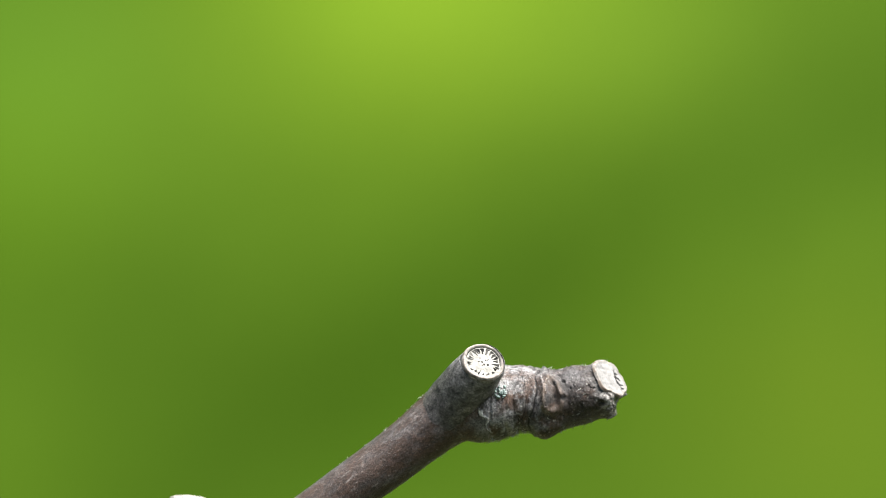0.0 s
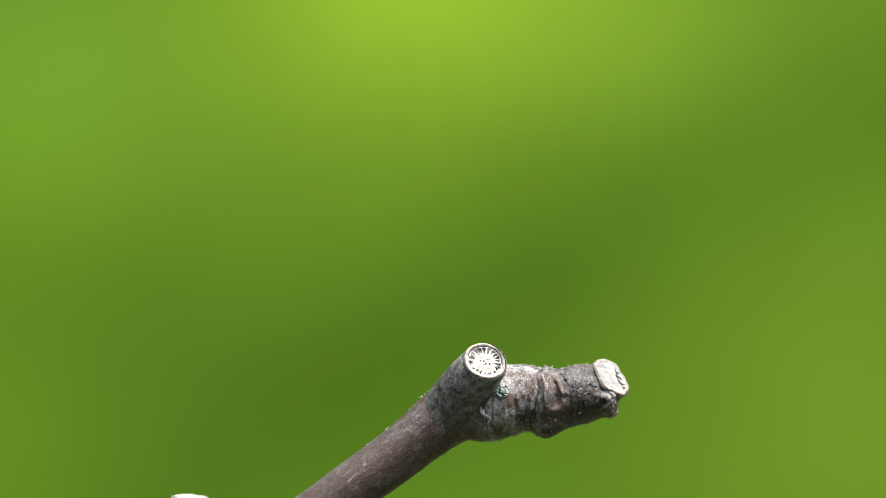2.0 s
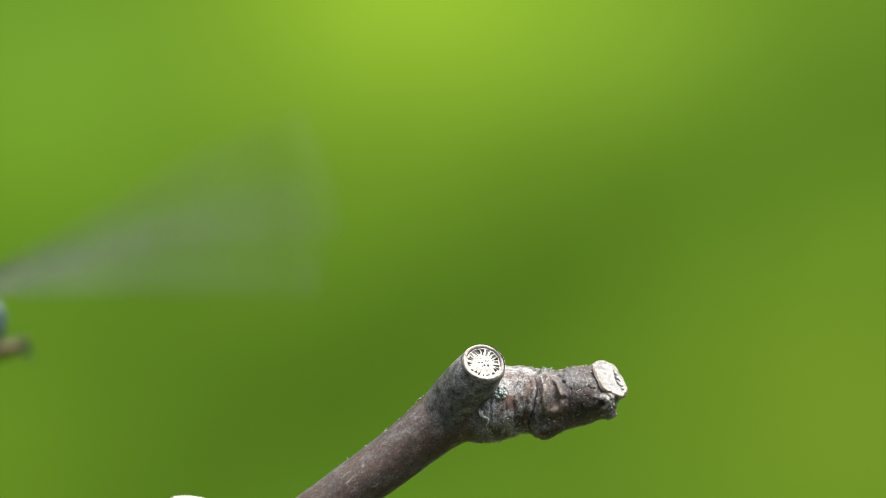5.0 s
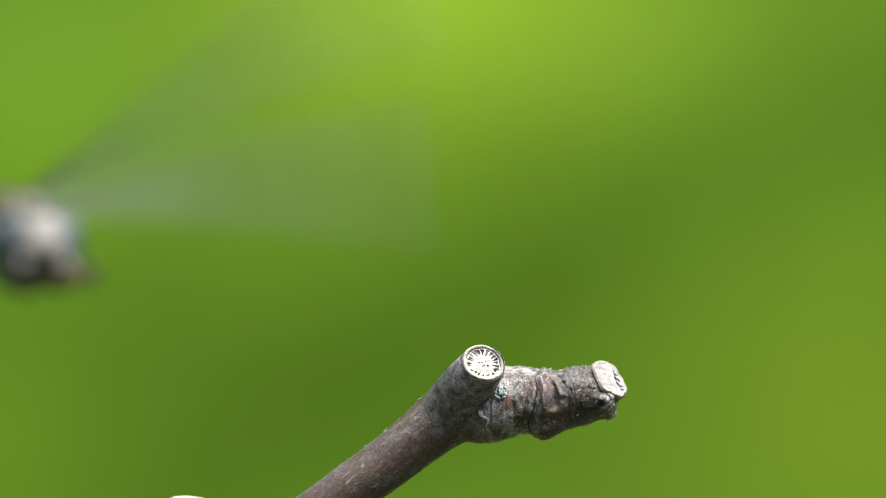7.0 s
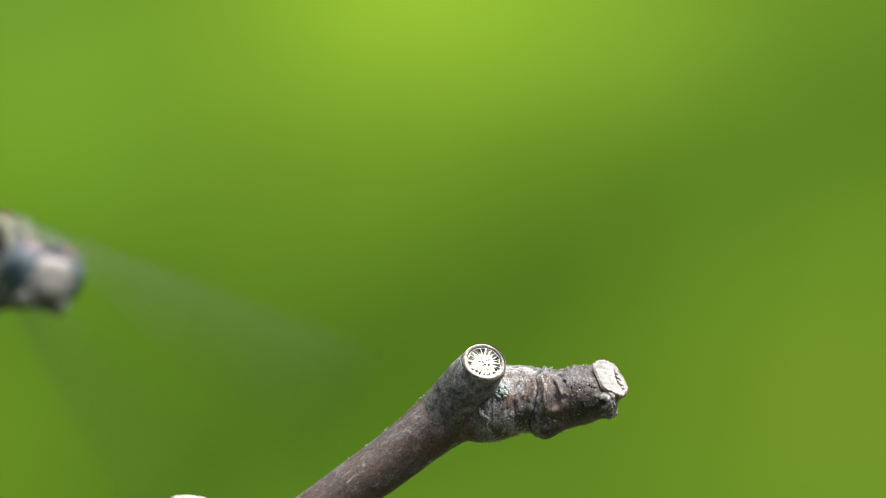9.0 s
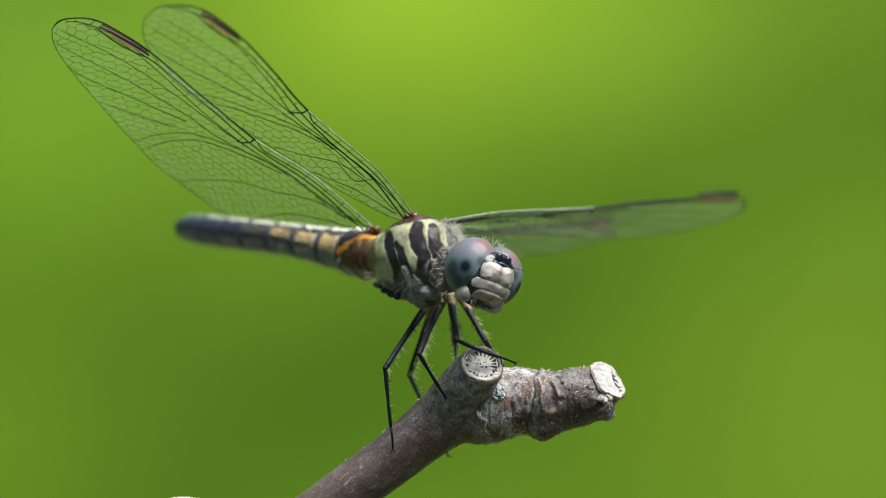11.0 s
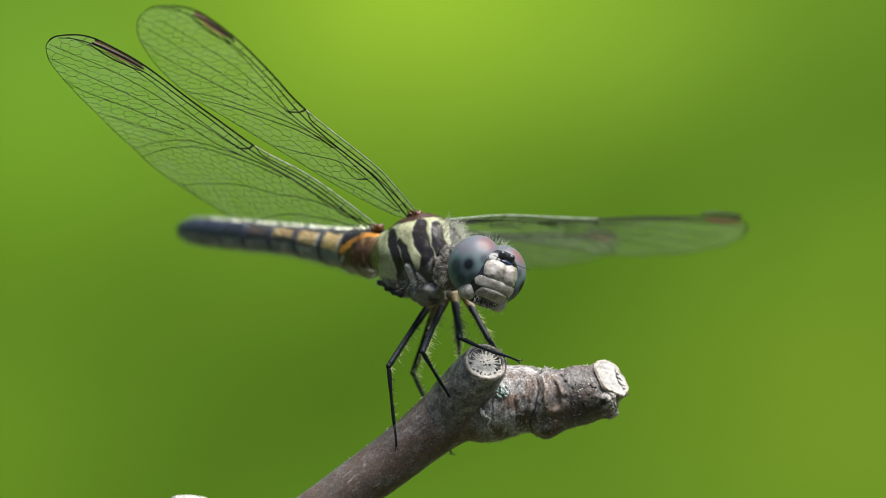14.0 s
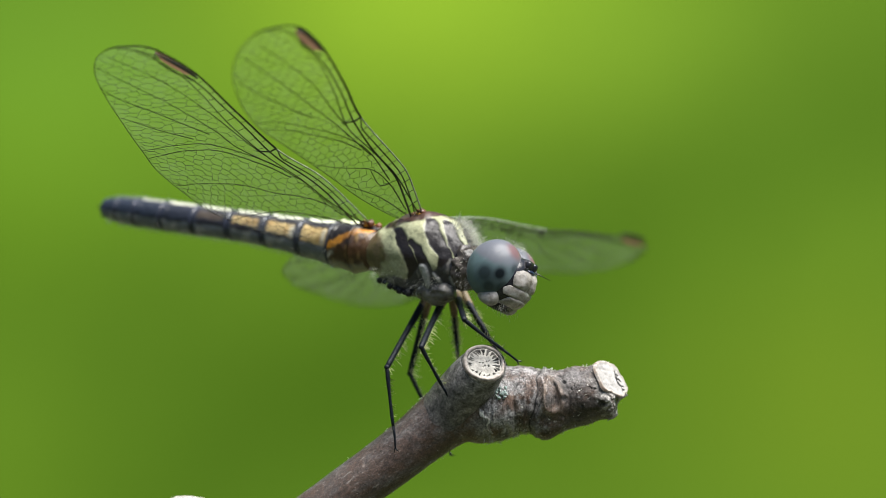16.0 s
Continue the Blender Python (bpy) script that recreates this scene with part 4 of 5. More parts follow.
def build_wing(fly, hind):
    lead, trail, length, nod = wing_shape(hind)
    nu, nv = 70, 18
    verts, faces = [], []
    for i in range(nu + 1):
        u = 0.3 + (length - 0.3) * math.sin(math.pi / 2 * i / nu)
        a, b = lead(u), trail(u)
        for j in range(nv + 1):
            v = a + (b - a) * j / nv
            verts.append((u, v, corrugation(u, v)))
    for i in range(nu):
        for j in range(nv):
            q = i * (nv + 1) + j
            faces.append((q, q + 1, q + nv + 2, q + nv + 1))
    wing = part("wing", (verts, faces), MEMBRANE, fly, "clear veined wing")
    rnd = random.Random(5 + hind)
    pieces = []

    def vein(points, w0, w1):
        pts = [(u, v, corrugation(u, v)) for u, v in points]
        pieces.append(tube(pts, np.linspace(w0, w1, len(pts)), 4))

    us = 0.2 + (length - 0.21) * np.sin(np.linspace(0, math.pi / 2, 90))
    vein([(nod, lead(nod))] + [(u, lead(u)) for u in us if u >= nod], 0.10, 0.075)
    part("costa", tube([(u, lead(u), corrugation(u, lead(u))) for u in us if u < nod + 0.3], 0.058, 6), COSTA, wing, "front edge of the wing, its sheen painted pale")
    vein([(u, trail(u)) for u in us], 0.028, 0.034)
    vein([(length - 0.02, lead(length - 0.02) + (trail(length - 0.02) - lead(length - 0.02)) * q) for q in np.linspace(0, 1, 8)], 0.05, 0.045)
    # subcosta and radius
    sc = [(u, lead(u) + 0.50 * (1 - smooth(nod - 1.3, nod, u)) + 0.1 * smooth(3, 0, u)) for u in np.linspace(0.2, nod, 30)]
    vein(sc, 0.05, 0.06)
    rad = lambda u: lead(u) + 1.0 - 0.45 * smooth(nod - 6, nod + 3, u) + 0.2 * smooth(length * 0.70, length * 0.80, u) - 0.3 * smooth(length * 0.92, length, u)
    vein([(u, rad(u)) for u in np.linspace(0.2, length * 0.985, 50)], 0.085, 0.05)
    vein([(nod, lead(nod)), (nod + 0.1, lead(nod) + 0.6), (nod + 0.5, rad(nod) + 0.35), (nod + 0.9, rad(nod) + 0.7)], 0.1, 0.06)
    sect = curve(*(((0.0, 0.3), (4.4, 0.1), (8.3, -0.5), (12.6, -0.85), (18.1, -2.0), (23.1, -3.5), (26.3, -3.95), (29.3, -3.7), (31.3, -3.0)) if hind else
                   ((0.0, 0.3), (6.3, -1.0), (11.2, -1.3), (15.4, -1.5), (19.7, -2.85), (23.7, -3.9), (26.6, -4.2), (30.2, -4.2), (32.2, -3.6))))
    vein([(u, sect(u)) for u in np.linspace(0.4, length * 0.97, 60)], 0.06, 0.035)
    # main curved veins that run to the trailing edge
    fans = (((10.3, -0.45), (14.9, -0.05), (17.8, -0.4), (22.8, -0.45), (26.9, -0.1), (30.4, 0.2)),
            ((8.3, -0.4), (11.5, -0.38), (15.6, 0.6), (17.7, 1.95), (18.9, 3.65), (20.0, 5.56)),
            ((9.0, -0.1), (11.6, 0.12), (15.0, 1.0), (16.9, 2.3), (18.0, 3.9), (18.9, 6.0)),
            ((2.4, 0.7), (4.4, 0.5), (6.3, 1.06), (8.3, 2.2), (10.6, 3.1), (12.8, 4.7), (14.8, 7.1)),
            ((1.3, 0.63), (5.3, 0.12), (8.2, -0.42)), ((4.4, 0.5), (5.6, 0.15)), ((1.0, 1.2), (4.2, 2.4), (6.6, 4.2), (7.9, 6.4), (8.3, 7.6)),
            ((17.8, 0.2), (22.0, 1.0), (26.0, 1.9), (28.2, 1.9)), ((18.2, 1.6), (21.0, 2.6), (24.2, 3.6)), ((12.6, -0.8), (14.9, -1.1), (20.0, -1.9), (25.5, -2.2), (30.6, -1.5))) if hind else (
            ((10.5, -0.95), (16.1, -1.05), (19.7, -0.93), (25.0, -0.74), (30.6, -0.3)),
            ((6.2, -0.35), (11.4, -1.1), (15.2, -0.5), (18.7, 0.75), (21.4, 2.0), (23.0, 3.1)),
            ((11.8, -0.75), (14.8, -0.1), (18.0, 1.15), (20.4, 2.3), (21.6, 3.05)),
            ((1.6, 0.7), (5.8, -0.1), (9.0, 0.0), (11.6, 1.6), (13.8, 2.6)), ((5.8, -0.1), (6.6, 0.5), (9.0, 0.0)), ((1.0, 1.0), (5.0, 1.3), (9.4, 2.4)),
            ((19.0, -0.2), (23.0, 0.6), (27.0, 1.3), (29.4, 1.2)), ((15.4, -1.5), (18.5, -1.8), (23.5, -2.4), (30.8, -2.0)))
    for line in fans:
        vein([tuple(q) for q in spline(line, 26)], 0.05, 0.028)
    st0, st1 = (24.1, 28.5) if hind else (25.6, 29.8)
    # antenodal and postnodal cross veins
    for u in np.arange(1.6, nod - 0.6, 1.55 if not hind else 1.9):
        w = u + rnd.uniform(-0.15, 0.15)
        vein([(w, lead(w)), (w + 0.08, rad(w))], 0.035, 0.035)
        if rnd.random() < 0.8:
            vein([(w - 0.5, rad(w - 0.5)), (w - 0.2, rad(w - 0.2) + 0.75)], 0.03, 0.03)
    for u in np.arange(nod + 1.3, length * 0.93, 1.5):
        w = u + rnd.uniform(-0.2, 0.2)
        if not st0 < w < st1:
            vein([(w, lead(w)), (w + 0.1, rad(w))], 0.03, 0.03)
        vein([(w - 0.6, rad(w - 0.6)), (w - 0.45, sect(w - 0.45))], 0.03, 0.03)
    # the net of small cells
    dx, dy = 0.92, 0.62
    grid = {}

    def knot(i, j):
        if (i, j) not in grid:
            u = i * dx * 0.5 + rnd.uniform(-0.22, 0.22)
            g = dy * (1.18 - 0.016 * j)
            v = -3 + j * g + (g * 0.13 if (i + j) % 2 else -g * 0.13) + rnd.uniform(-0.12, 0.12)
            s = u / length
            v += 4.4 * s * s + 0.9 * math.sin(u * 0.26 + 0.4) - 0.5 * s
            grid[i, j] = (u, v)
        return grid[i, j]

    def inside(p):
        u, v = p
        return 1.2 < u < length - 0.15 and max(sect(u), rad(u) + 0.3) < v < trail(u) - 0.02

    def net(a, b, w=0.0155):
        if inside(a) and inside(b):
            vein([a, b], w, w)
        elif inside(a) or inside(b):
            if not inside(a):
                a, b = b, a
            lo, hi = 0.0, 1.0
            for _ in range(8):
                m = (lo + hi) / 2
                if inside((a[0] + (b[0] - a[0]) * m, a[1] + (b[1] - a[1]) * m)):
                    lo = m
                else:
                    hi = m
            vein([a, (a[0] + (b[0] - a[0]) * hi, a[1] + (b[1] - a[1]) * hi)], w, w)

    for i in range(0, int(length / dx * 2) + 2):
        for j in range(-6, 26):
            net(knot(i, j), knot(i + 1, j), 0.022 if j % 3 == 0 else 0.0155)
            if (i + j) % 2:
                net(knot(i, j), knot(i, j + 1))
    part("venation", join(*pieces), VEIN, wing, "fine black network of veins", smooth=False)
    # pterostigma
    vs = []
    for i in range(25):
        f = i / 24
        u = st0 + (st1 - st0) * f
        e = math.sin(math.pi * (0.03 + 0.94 * f)) ** 0.6
        for k in np.linspace(0, 1, 5):
            v = lead(u) + 0.06 + (0.78 * e + 0.02) * k
            vs.append((u, v, corrugation(u, v) + 0.05 + 0.05 * math.sin(math.pi * k)))
    fs = [(5 * i + k, 5 * i + k + 1, 5 * i + 6 + k, 5 * i + 5 + k) for i in range(24) for k in range(4)]
    part("pterostigma", (vs, fs), STIGMA, wing, "pinkish tan wing spot with a black front edge")
    qs = np.linspace(0, 1, 14)
    along = [st0 - 0.15 + (st1 - st0 + 0.3) * q for q in qs]
    part("stigma_border", join(tube([(u, lead(u) + 0.02, 0.02) for u in along], [0.08 + 0.07 * math.sin(math.pi * q) for q in qs], 6),
                               tube([(u, lead(u) + 0.84 * math.sin(math.pi * (0.04 + 0.92 * q)) ** 0.5, 0.04) for u, q in zip(along, qs)], 0.06, 6)), VEIN, wing)
    lumps, tones = [], []
    for at, size, tone in (((-0.1, 0.0, 0), (0.34, 0.30, 0.28), (0.09, 0.030, 0.012)), ((0.12, 0.30, 0.05), (0.24, 0.22, 0.2), (0.45, 0.22, 0.03)), ((-0.05, 0.70, -0.1), (0.36, 0.28, 0.24), (0.12, 0.05, 0.02)),
                           ((0.4, 0.12, 0), (0.34, 0.11, 0.11), (0.10, 0.045, 0.015)), ((0.36, 0.62, -0.03), (0.30, 0.12, 0.10), (0.40, 0.24, 0.06)), ((-0.25, 0.35, -0.2), (0.3, 0.5, 0.25), (0.05, 0.025, 0.014))):
        (lv, lf), lt = lumpy(at, size, tone, 60 + len(tones))
        lumps.append((lv, lf))
        tones.append(lt)
    part("wing_base", join(*lumps), BODY, wing, "brown and amber wing base", np.vstack(tones))
    return wing


def frame_of(u, c, at):
    u = Vector(u).normalized()
    c = Vector(c)
    c = (c - u * c.dot(u)).normalized()
    m = Matrix((u, c, u.cross(c))).transposed().to_4x4()
    m.translation = at
    return m


FORE_AT, HIND_AT = Vector((-0.02, -1.05, 3.4)) * MM, Vector((-4.7, -0.75, 1.95)) * MM
# span and chord of the wings on the camera's side on the perch, in the body's space, by time
PERCHED = {False: ((11.3, (-0.025, -0.988, 0.153), (-0.876, -0.052, -0.479)), (11.5, (-0.059, -0.981, 0.184), (-0.866, -0.042, -0.499)), (12.0, (-0.076, -0.974, 0.215), (-0.875, -0.038, -0.483)),
                   (12.5, (-0.052, -0.981, 0.189), (-0.877, -0.046, -0.478)), (13.0, (-0.075, -0.973, 0.217), (-0.873, -0.041, -0.485)), (13.5, (-0.069, -0.973, 0.221), (-0.892, -0.039, -0.451)),
                   (14.0, (-0.074, -0.972, 0.225), (-0.891, -0.036, -0.452)), (14.5, (-0.064, -0.974, 0.219), (-0.893, -0.043, -0.449)), (15.0, (-0.057, -0.959, 0.277), (-0.928, -0.052, -0.369)),
                   (15.5, (-0.022, -0.983, 0.184), (-0.714, -0.113, -0.691)), (16.0, (-0.032, -0.984, 0.176), (-0.712, -0.101, -0.695))),
           True: ((11.3, (-0.394, -0.901, 0.180), (-0.831, 0.265, -0.489)), (11.5, (-0.436, -0.878, 0.196), (-0.828, 0.306, -0.469)), (12.0, (-0.417, -0.885, 0.208), (-0.829, 0.277, -0.486)),
                  (12.5, (-0.408, -0.892, 0.192), (-0.827, 0.273, -0.491)), (13.0, (-0.399, -0.895, 0.199), (-0.834, 0.264, -0.485)), (13.5, (-0.409, -0.890, 0.202), (-0.838, 0.280, -0.468)),
                  (14.0, (-0.405, -0.894, 0.191), (-0.838, 0.280, -0.469)), (14.5, (-0.394, -0.901, 0.182), (-0.842, 0.275, -0.464)), (15.0, (-0.393, -0.887, 0.243), (-0.855, 0.256, -0.451)),
                  (15.5, (-0.363, -0.913, 0.186), (-0.847, 0.240, -0.473)), (16.0, (-0.357, -0.918, 0.172), (-0.845, 0.239, -0.478)))}
(FORE_U, FORE_C), (HIND_U, HIND_C) = ((Vector(PERCHED[hind][3][1]), Vector(PERCHED[hind][3][2])) for hind in (False, True))


def wing_pose(hind, left, flap=0.0, spread=0.0, twist=0.0, sweep=0.0):
    """A wing in the body's space. flap: degrees up from its rest; sweep: degrees back; spread: 0 at rest, 1 straight out for flight."""
    u, c = (HIND_U, HIND_C) if hind else (FORE_U, FORE_C)
    at = (HIND_AT if hind else FORE_AT).copy()
    if spread:
        u = u.lerp(Vector((0.10 if not hind else -0.05, -1, 0.05)), spread)
        c = c.lerp(Vector((-1, -0.08, -0.05)), spread)
    turn = Matrix.Rotation(radians(-flap), 3, "X")
    u, c = turn @ u.normalized(), turn @ c
    if twist:
        c = Matrix.Rotation(radians(twist), 3, u) @ c
    if sweep:
        back = Matrix.Rotation(radians(-sweep), 3, "Z")
        u, c = back @ u, back @ c
    if left:
        u, c, at = Vector((u.x, -u.y, u.z)), Vector((c.x, -c.y, c.z)), Vector((at.x, -at.y, at.z))
    return frame_of(u, c, at)


# legs: hip, knee and foot as plan points (x, y, depth) on the perch at rest
LEGS = [("hind", (760, 537, 6.6), (685, 650, 0.5), (699, 798, 0.6)),
        ("middle", (783, 537, 5.3), (745, 625, -2.5), (796, 711, 0.3)),
        ("hind", (770, 540, 7.2), (728, 662, 9.0), (797, 806, 6.4)),
        ("middle", (803, 537, 5.6), (808, 600, 8.0), (812, 690, 6.5)),
        ("fore", (802, 532, 4.2), (812, 600, -3.0), (918, 642, 0.0)),
        ("fore", (824, 532, 5.4), (862, 602, 3.0), (900, 655, 5.0))]


def limb(length, r0, r1, bow=0.06):
    """A tapered leg section along +x."""
    xs = np.linspace(0, length, 16)
    return tube([(x, 0, bow * math.sin(3 * x / length)) for x in xs], [r0 + (r1 - r0) * (x / length) + 0.02 * math.sin(9 * x / length) for x in xs], 14)


def build_leg(fly, kind, hip, knee, foot):
    rnd = random.Random(kind + str(hip))
    inv = B0.inverted()
    h, k, f = (inv @ P(*q) for q in (hip, knee, foot))
    a, b = (k - h).length / MM, (f - k).length / MM
    femur = part("femur", limb(a, 0.30, 0.20), LEG, fly, "glossy black leg segment")
    part("coxa", join(tube([(-0.7, 0, 0.1), (0.1, 0, 0), (1.0, 0, 0), (1.5, 0, 0)], (0.44, 0.37, 0.32, 0.27), 14), ball((-0.6, 0, 0.2), (0.5, 0.45, 0.55), 18, 12)), COXA, femur, "yellowish brown leg base")
    part("knee", ball((a, 0, 0.02), (0.24, 0.22, 0.23), 18, 12), LEG, femur)
    shin = b * 0.70
    tibia = part("tibia", limb(shin, 0.165, 0.115, 0.28 if kind == "fore" else 0.06), LEG, fly, "slender black leg segment")
    part("tarsus", tube([(shin - 0.1, 0, 0), (shin + (b - shin) * 0.4, 0, -0.05), (shin + (b - shin) * 0.45, 0, -0.05), (b - 0.25, 0, 0)], (0.12, 0.10, 0.085, 0.085), 10), LEG, tibia)
    for sgn in (-1, 1):
        part("claw", tube([(b - 0.3, 0, 0), (b, sgn * 0.14, 0.02), (b + 0.16, sgn * 0.26, -0.2)], (0.07, 0.05, 0.015), 6), BLACK, tibia)

    def row(span, start):
        def place(r):
            return np.array((r.uniform(start, span), 0, 0)), np.array((0.35, r.choice((-1, 1)) * 0.65, -0.7))
        return place

    build_fuzz(femur, "bristle", 130, row(a, 1.2), 0.62, 0, rnd, "bristles with their backlit yellow-green painted in", BRISTLE, 0.028)
    build_fuzz(tibia, "bristle", 60, row(shin, 0.3), 0.42, 0, rnd, "", BRISTLE, 0.02)
    build_fuzz(tibia, "spine", 26, row(shin, 0.3), 0.45, 0, rnd, "black spines", SPINE, 0.028)
    return femur, tibia, h, a * MM, b * MM


def aim(a, b, hint):
    """A pose at a whose x axis points to b and whose z axis leans to hint."""
    x = (b - a).normalized()
    z = (hint - x * hint.dot(x)).normalized()
    m = Matrix((x, z.cross(x), z)).transposed().to_4x4()
    m.translation = a
    return m


def leg_poses(h, a, b, knee_hint, foot):
    """Poses of femur and tibia that reach foot, in the body's space."""
    d = foot - h
    n = max(abs(a - b) * 1.03 + 0.0003, min(d.length, (a + b) * 0.999))
    d = d.normalized()
    foot = h + d * n
    along = (a * a - b * b + n * n) / (2 * n)
    side = knee_hint - h
    side = (side - d * side.dot(d)).normalized()
    knee = h + d * along + side * math.sqrt(max(a * a - along * along, 0))
    out = knee - (h + foot) / 2
    m1 = aim(h, knee, out)
    m2 = aim(knee, foot, out)
    return m1, m2


fly = thing("dragonfly", B0, "blue-eyed dragonfly with striped thorax and clear wings perched on a twig", "dragonfly")
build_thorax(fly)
abdomen = build_abdomen(fly)
head = build_head(fly)


def lumpy(centre, radii, colour, seed):
    v, f = ball(centre, radii, 70, 46) if max(radii) > 0.6 else ball(centre, radii, 24, 16)
    v = np.array(v)
    way = (v - centre) / np.array(radii) * min(1.0, max(radii))
    v = v + way * (0.22 * field(v, 0.8, 3, seed) + 0.10 * field(v, 2.5, 3, seed + 1))[:, None]
    return (v, f), np.array(colour) * np.clip(1 + 1.1 * field(v, 1.3, 3, seed + 2), 0.1, 3)[:, None]


shape, shade = lumpy((2.0, 0, -2.6), (1.9, 1.4, 1.05), (0.12, 0.115, 0.105), 40)
part("sternum", shape, BODY, fly, "", shade)
shape, shade = lumpy((4.6, 0, -0.4), (1.3, 1.6, 2.0), (0.055, 0.047, 0.04), 44)
part("collar", shape, BODY, fly, "", shade)


def ruff(r):
    a = r.uniform(0, 2 * math.pi)
    d = np.array((0.15, math.sin(a), math.cos(a)))
    return d * np.array((1, 1.6, 2.0)) + np.array((r.uniform(4.3, 5.8), 0, -0.4)), d


build_fuzz(fly, "collar_hair", 260, ruff, 0.5, 0.1, random.Random(6), thick=0.010)
part("neck", tube([(4.0, 0, -0.2), (5.5, 0, -0.35), (7.6, 0, -0.5)], (1.5, 1.1, 1.0), 24), BLACK, fly)


def chest(r):
    a, b = r.uniform(-0.75, 0.75), r.uniform(0.3, 1.0)
    d = np.array((math.cos(b), math.sin(a) * math.sin(b), math.cos(a) * math.sin(b)))
    return d * np.array((4.6, 2.4, 3.3)) + np.array((0.2, 0, 0.4)), d * np.array((1, 1, 1))


def belly(r):
    a, x = r.uniform(-1.2, 1.2), r.uniform(-3.2, 3.2)
    z = -3.2 * math.sqrt(1 - (x / 5.3) ** 2) * (0.86 if x < 0 else 1.0) + 0.1 * x
    return np.array((x, math.sin(a) * 1.7, z * math.cos(a * 0.75))), np.array((-0.2, math.sin(a), -math.cos(a)))


build_fuzz(fly, "chest_hair", 650, chest, 0.85, 0.0, random.Random(2), "pale fuzz on the front of the thorax", thick=0.009)
build_fuzz(fly, "belly_hair", 800, belly, 0.5, 0.0, random.Random(3), thick=0.009)
for x, z, size in ((-2.56, -2.55, 0.26), (-2.1, -2.62, 0.2), (-1.51, -2.9, 0.27), (-1.0, -3.0, 0.22), (-0.57, -3.16, 0.27), (-0.1, -3.22, 0.22), (0.31, -3.26, 0.29)):
    part("bead", ball((x, -1.0, z), (size, size, size * 0.95), 18, 12), MATT, fly, "small round black growth below the thorax")
wings = {}
for hind in (False, True):
    for left in (False, True):
        wings[hind, left] = build_wing(fly, hind)
legs = [build_leg(fly, *row) for row in LEGS]


# ---- what moves ----
def motions():
    # seconds, plan x, y, depth, yaw, pitch, roll of the body
    body = [(0.0, 3600, 200, 260, 120, 8, 0), (2.9, 2900, 330, 240, 118, 10, 0), (3.2, 2050, 420, 210, 112, 16, 6), (3.3, 1700, 500, 200, 110, 18, 6),
            (3.4, 1420, 620, 190, 110, 18, 8), (3.5, 1040, 750, 185, 108, 16, 6), (3.6, 900, 790, 185, 100, 10, 0), (3.7, 790, 810, 185, 95, 6, 0), (3.8, 640, 775, 185, 92, 2, 0),
            (3.9, 540, 812, 165, 90, 0, 0), (4.0, 392, 812, 160, 90, 0, 0), (4.1, 335, 788, 160, 90, 0, 0), (4.2, 262, 768, 160, 88, 0, 0), (4.8, -40, 620, 95, 85, 0, 0), (5.6, -90, 450, -40, 80, 0, 0),
            (6.3, -40, 400, -84, 80, 0, 0), (6.5, -20, 382, -84, 80, 0, 0), (7.0, 32, 430, -82, 78, 0, 0), (7.2, 35, 462, -80, 75, 0, 0), (7.5, 50, 483, -77, 72, 2, 0),
            (8.0, 50, 484, -72, 70, 2, -4), (8.5, -8, 442, -60, 68, 4, -6), (8.8, -28, 448, -50, 64, 5, -7), (9.0, -20, 460, -42, 60, 6, -8), (9.1, 0, 456, -39, 58, 6, -8), (9.2, 32, 452, -35, 56, 6, -8),
            (9.6, 300, 430, -24, 50, 4, -8), (10.1, 640, 410, -8, 50, 2, -10), (10.5, 730, 440, 5.5, 50, 4, -14), (10.8, 735, 458, 5, 50, 5, -14),
            (11.3, 735, 458, 5, 50, 5, -14), (14.6, 735, 458, 5, 50, 5, -14)]
    turned = ((14.7, 0.03), (14.8, 0.10), (14.9, 0.24), (15.0, 0.40), (15.1, 0.55), (15.2, 0.68), (15.3, 0.79), (15.4, 0.86), (15.5, 0.91), (15.7, 0.96), (16.0, 1.0))
    body += [(t, 735 + 6 * f, 458 - 5 * f, 5, 50 - 20 * f, 5 + 2 * f, -14 + 2.5 * f) for t, f in turned]
    rows = [(t, flyer(x, y, d, yaw, p, r)) for t, x, y, d, yaw, p, r in body]
    walk(fly, rows)
    rest, last = ((*HEAD_AT, *HEAD_TURN), (7.6, 0.0, -0.75, -4, 15, -4))
    air = (8.35, 0.0, -0.5, 0, -32, 0)
    nods = [(14.6, 0.0), (14.7, 0.15), (14.8, 0.40), (14.9, 0.62), (15.0, 0.77), (15.2, 0.88), (15.5, 0.95), (16.0, 1.0)]
    heads = []
    for t, f in ((0.0, 0.0), (7.4, 0.0), (8.4, 0.4), (9.2, 0.6), (10.2, 0.8), (10.8, 1.0)):
        x, y, z, *turn = blend(air, rest, f)
        heads.append((t, pose(x * MM, y * MM, z * MM, *turn)))
    for t, f in nods:
        x, y, z, *turn = blend(rest, last, f)
        heads.append((t, pose(x * MM, y * MM, z * MM, *turn)))
    walk(head, heads)
    # the abdomen lifts a little as the body turns on the perch
    hinge = Matrix.Translation(Vector((-4.0, 0, -0.1)) * MM)
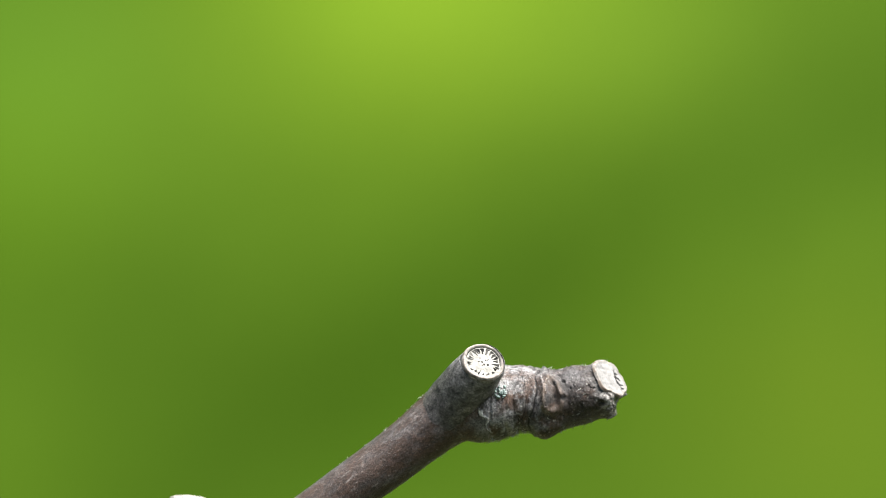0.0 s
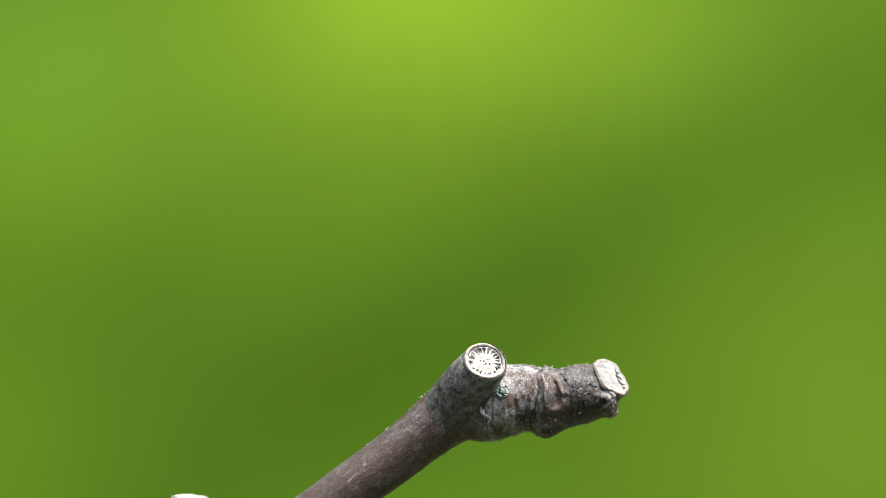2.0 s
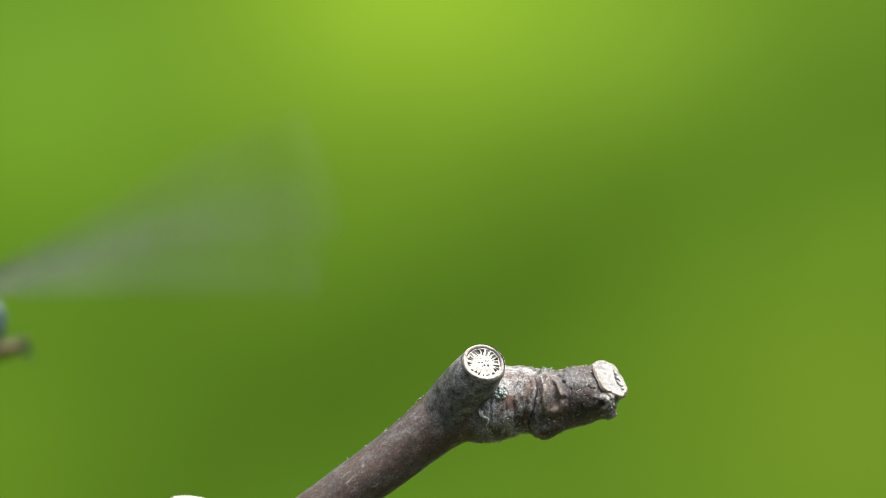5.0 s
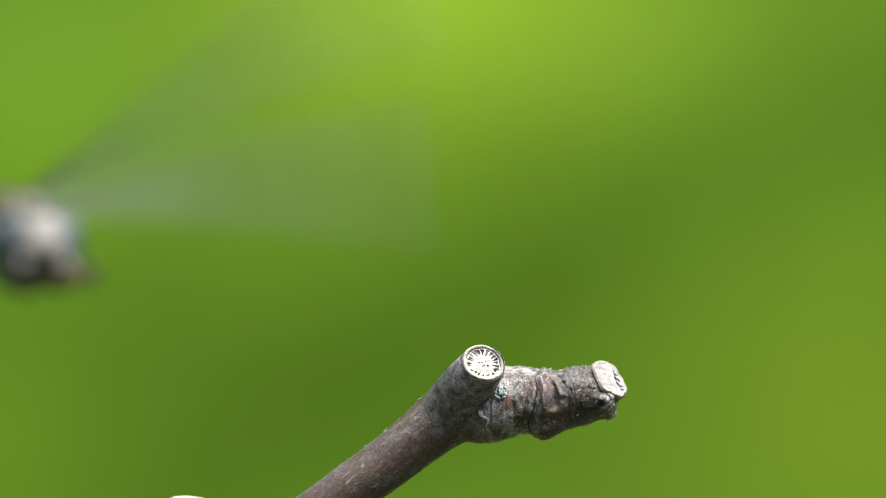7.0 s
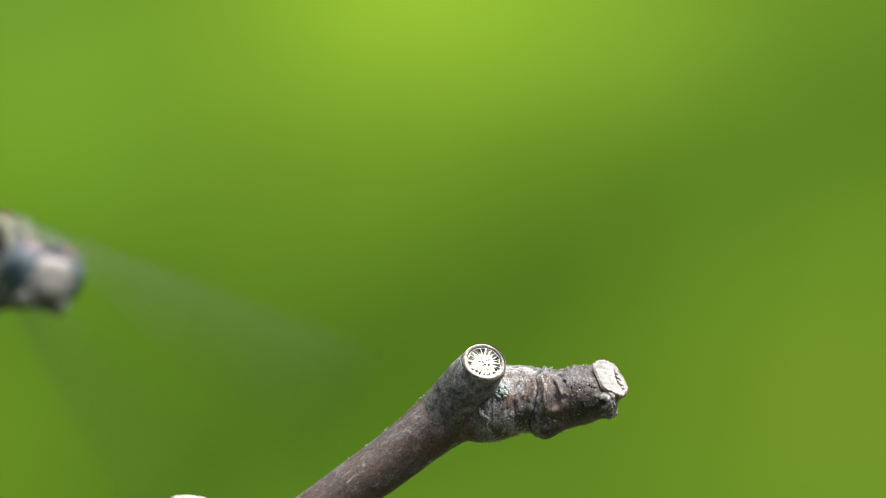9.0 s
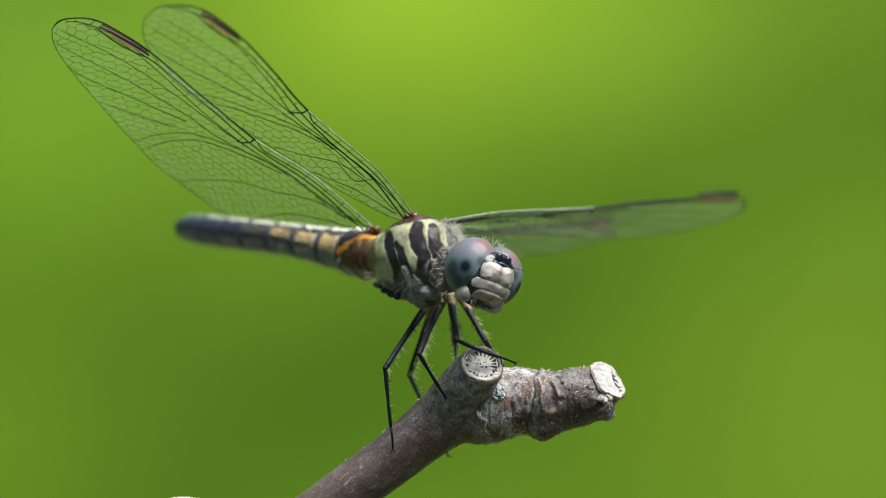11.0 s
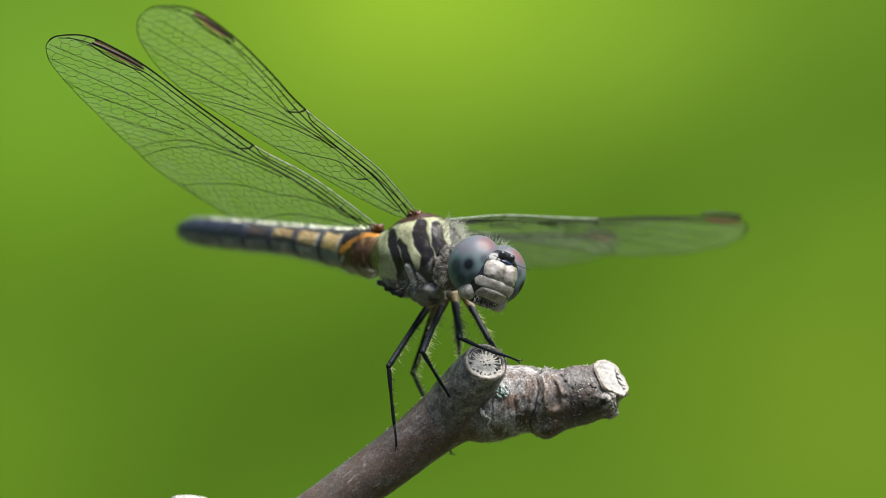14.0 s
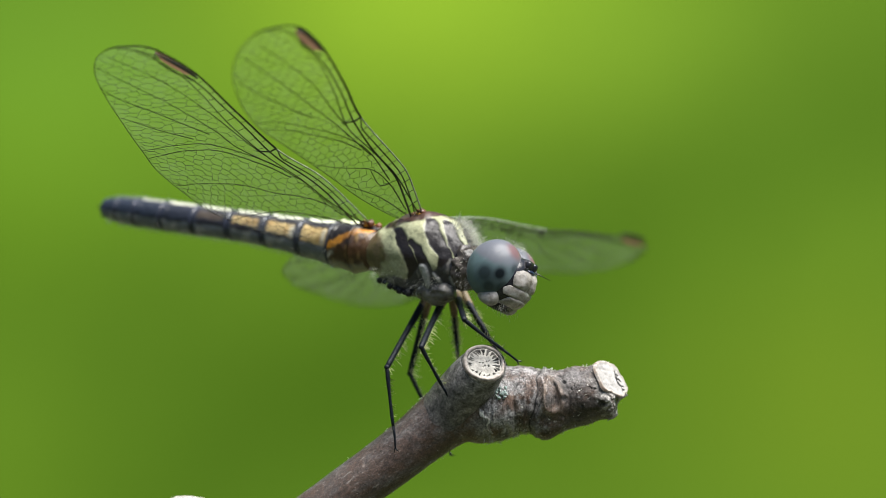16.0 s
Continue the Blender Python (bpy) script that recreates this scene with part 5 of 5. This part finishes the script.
    walk(abdomen, [(t, hinge @ pose(0, 0, 0, 0, a, 0) @ hinge.inverted()) for t, a in ((0.0, 0.0), (10.4, 0.0), (10.9, -1.0), (11.1, 1.5), (11.3, 2.3), (11.5, -1.5), (12.0, -2.4), (12.5, -1.7), (13.0, -1.7), (13.5, -1.25), (14.0, -0.9), (14.5, -1.1), (15.0, -1.0), (15.5, -0.1), (16.0, 0.4))])
    # wing beats in flight, then small settling moves on the perch
    seen = {3.2: (20, -10), 3.3: (10, 30), 3.4: (30, -5), 3.5: (5, 35), 3.6: (35, 0), 3.7: (50, 10), 3.8: (0, 20), 3.9: (35, -5), 4.0: (32, -4), 4.1: (30, 0), 4.2: (30, 4),
            6.3: (-12, 10), 6.4: (35, 5), 6.5: (38, -20), 6.6: (-3, 15), 6.7: (35, 0), 6.8: (18, 5), 6.9: (20, -14), 7.0: (30, 5), 7.1: (45, 5), 7.2: (20, -15), 7.3: (10, 0),
            7.4: (40, -20), 7.5: (-5, -12), 7.6: (30, 10), 7.7: (10, -10), 7.8: (-8, 12), 7.9: (20, -10), 8.0: (28, -20), 8.1: (0, -5), 8.2: (60, 25), 8.3: (50, 30), 8.4: (15, -15),
            8.5: (25, 10), 8.6: (35, 15), 8.7: (25, -35), 8.8: (-10, -15), 8.9: (-2, -15), 9.0: (-22, -40), 9.1: (-12, -30), 9.2: (10, -30)}
    for (hind, left), w in wings.items():
        wr = [(0.0, wing_pose(hind, left, 10, 1.0))]
        for k in range(32, 106):
            t = k / 10
            a = seen.get(t, (25 * math.sin(k * 1.9), 25 * math.sin(k * 1.9 + 2)))[hind]
            b = seen.get((k + 1) / 10, (25 * math.sin(k * 1.9 + 1.9), 25 * math.sin(k * 1.9 + 3.9)))[hind]
            still = smooth(10.0, 10.5, t)
            for dt, f in ((0.0, a), (1 / 30, a - 30), (2 / 30, b + 30)):
                wr.append((t + dt, wing_pose(hind, left, f * (1 - still), 1.0 - still, -16 * (1 - still))))
        if not left:
            wr.append((10.8, wing_pose(hind, left, 5.0)))
            wr += [(t, frame_of(u, c, HIND_AT if hind else FORE_AT)) for t, u, c in PERCHED[hind]]
        else:
            for t, f, g in ((10.8, 4.0, 0), (11.3, 4.0, 0), (11.5, 3.5, 0), (12.0, 2.0, 0), (12.5, -1.5, 0), (13.0, 0.0, 0), (14.6, 0.0, 0),
                            (14.8, -0.5, 0.4), (15.0, -0.5, 0.9), (15.2, -1.0, 1.0), (15.4, 0.0, 1.0), (16.0, 0.0, 1.0)):
                lower = -3.5 - 14.0 * g if hind else -0.5 - 6.4 * g
                wr.append((t, wing_pose(hind, left, f * (0.7 if hind else 1.0) + lower, sweep=10.0 * g - 5.0 if hind else 0.0)))
        walk(w, wr)
    # legs: folded under the body in flight, feet on the twig afterwards
    ends = ((672, 638, 0.5), (738, 618, -2.5), (714, 652, 9.0), (806, 598, 8.0), (842, 588, -3.0), (864, 600, 3.0))
    for (leg, tibia, h, a, b), (kind, hip, knee, foot), late in zip(legs, LEGS, ends):
        r1, r2 = [], []
        out = 1 if h.y > 0 else -1
        fold1, fold2 = Vector((-0.93, 0.28 * out, 0.10)), Vector((0.93, 0.10 * out, -0.10))
        down = B0.inverted()
        p1, p2 = leg_poses(h, a, b, down @ P(*knee), down @ P(*foot))
        for t in (0.0, 10.1, 10.2, 10.3, 10.4, 10.5, 10.6, 10.7):
            f = smooth(10.05, 10.8, t)
            way1 = fold1.lerp(p1.col[0].to_3d(), f).normalized()
            way2 = (fold2.lerp(p2.col[0].to_3d(), f) + Vector((0, 0, -0.3 * f * (1 - f)))).normalized()
            bend = h + way1 * a
            hint = (way1 - way2).normalized()
            r1.append((t, aim(h, bend, hint)))
            r2.append((t, aim(bend, bend + way2 * b, hint)))
        for t, m in rows:
            if t < 10.8:
                continue
            inv = m.inverted()
            m1, m2 = leg_poses(h, a, b, inv @ P(*blend(knee, late, smooth(14.7, 15.5, t))), inv @ P(*foot))
            r1.append((t, m1))
            r2.append((t, m2))
        walk(leg, r1)
        walk(tibia, r2)


motions()
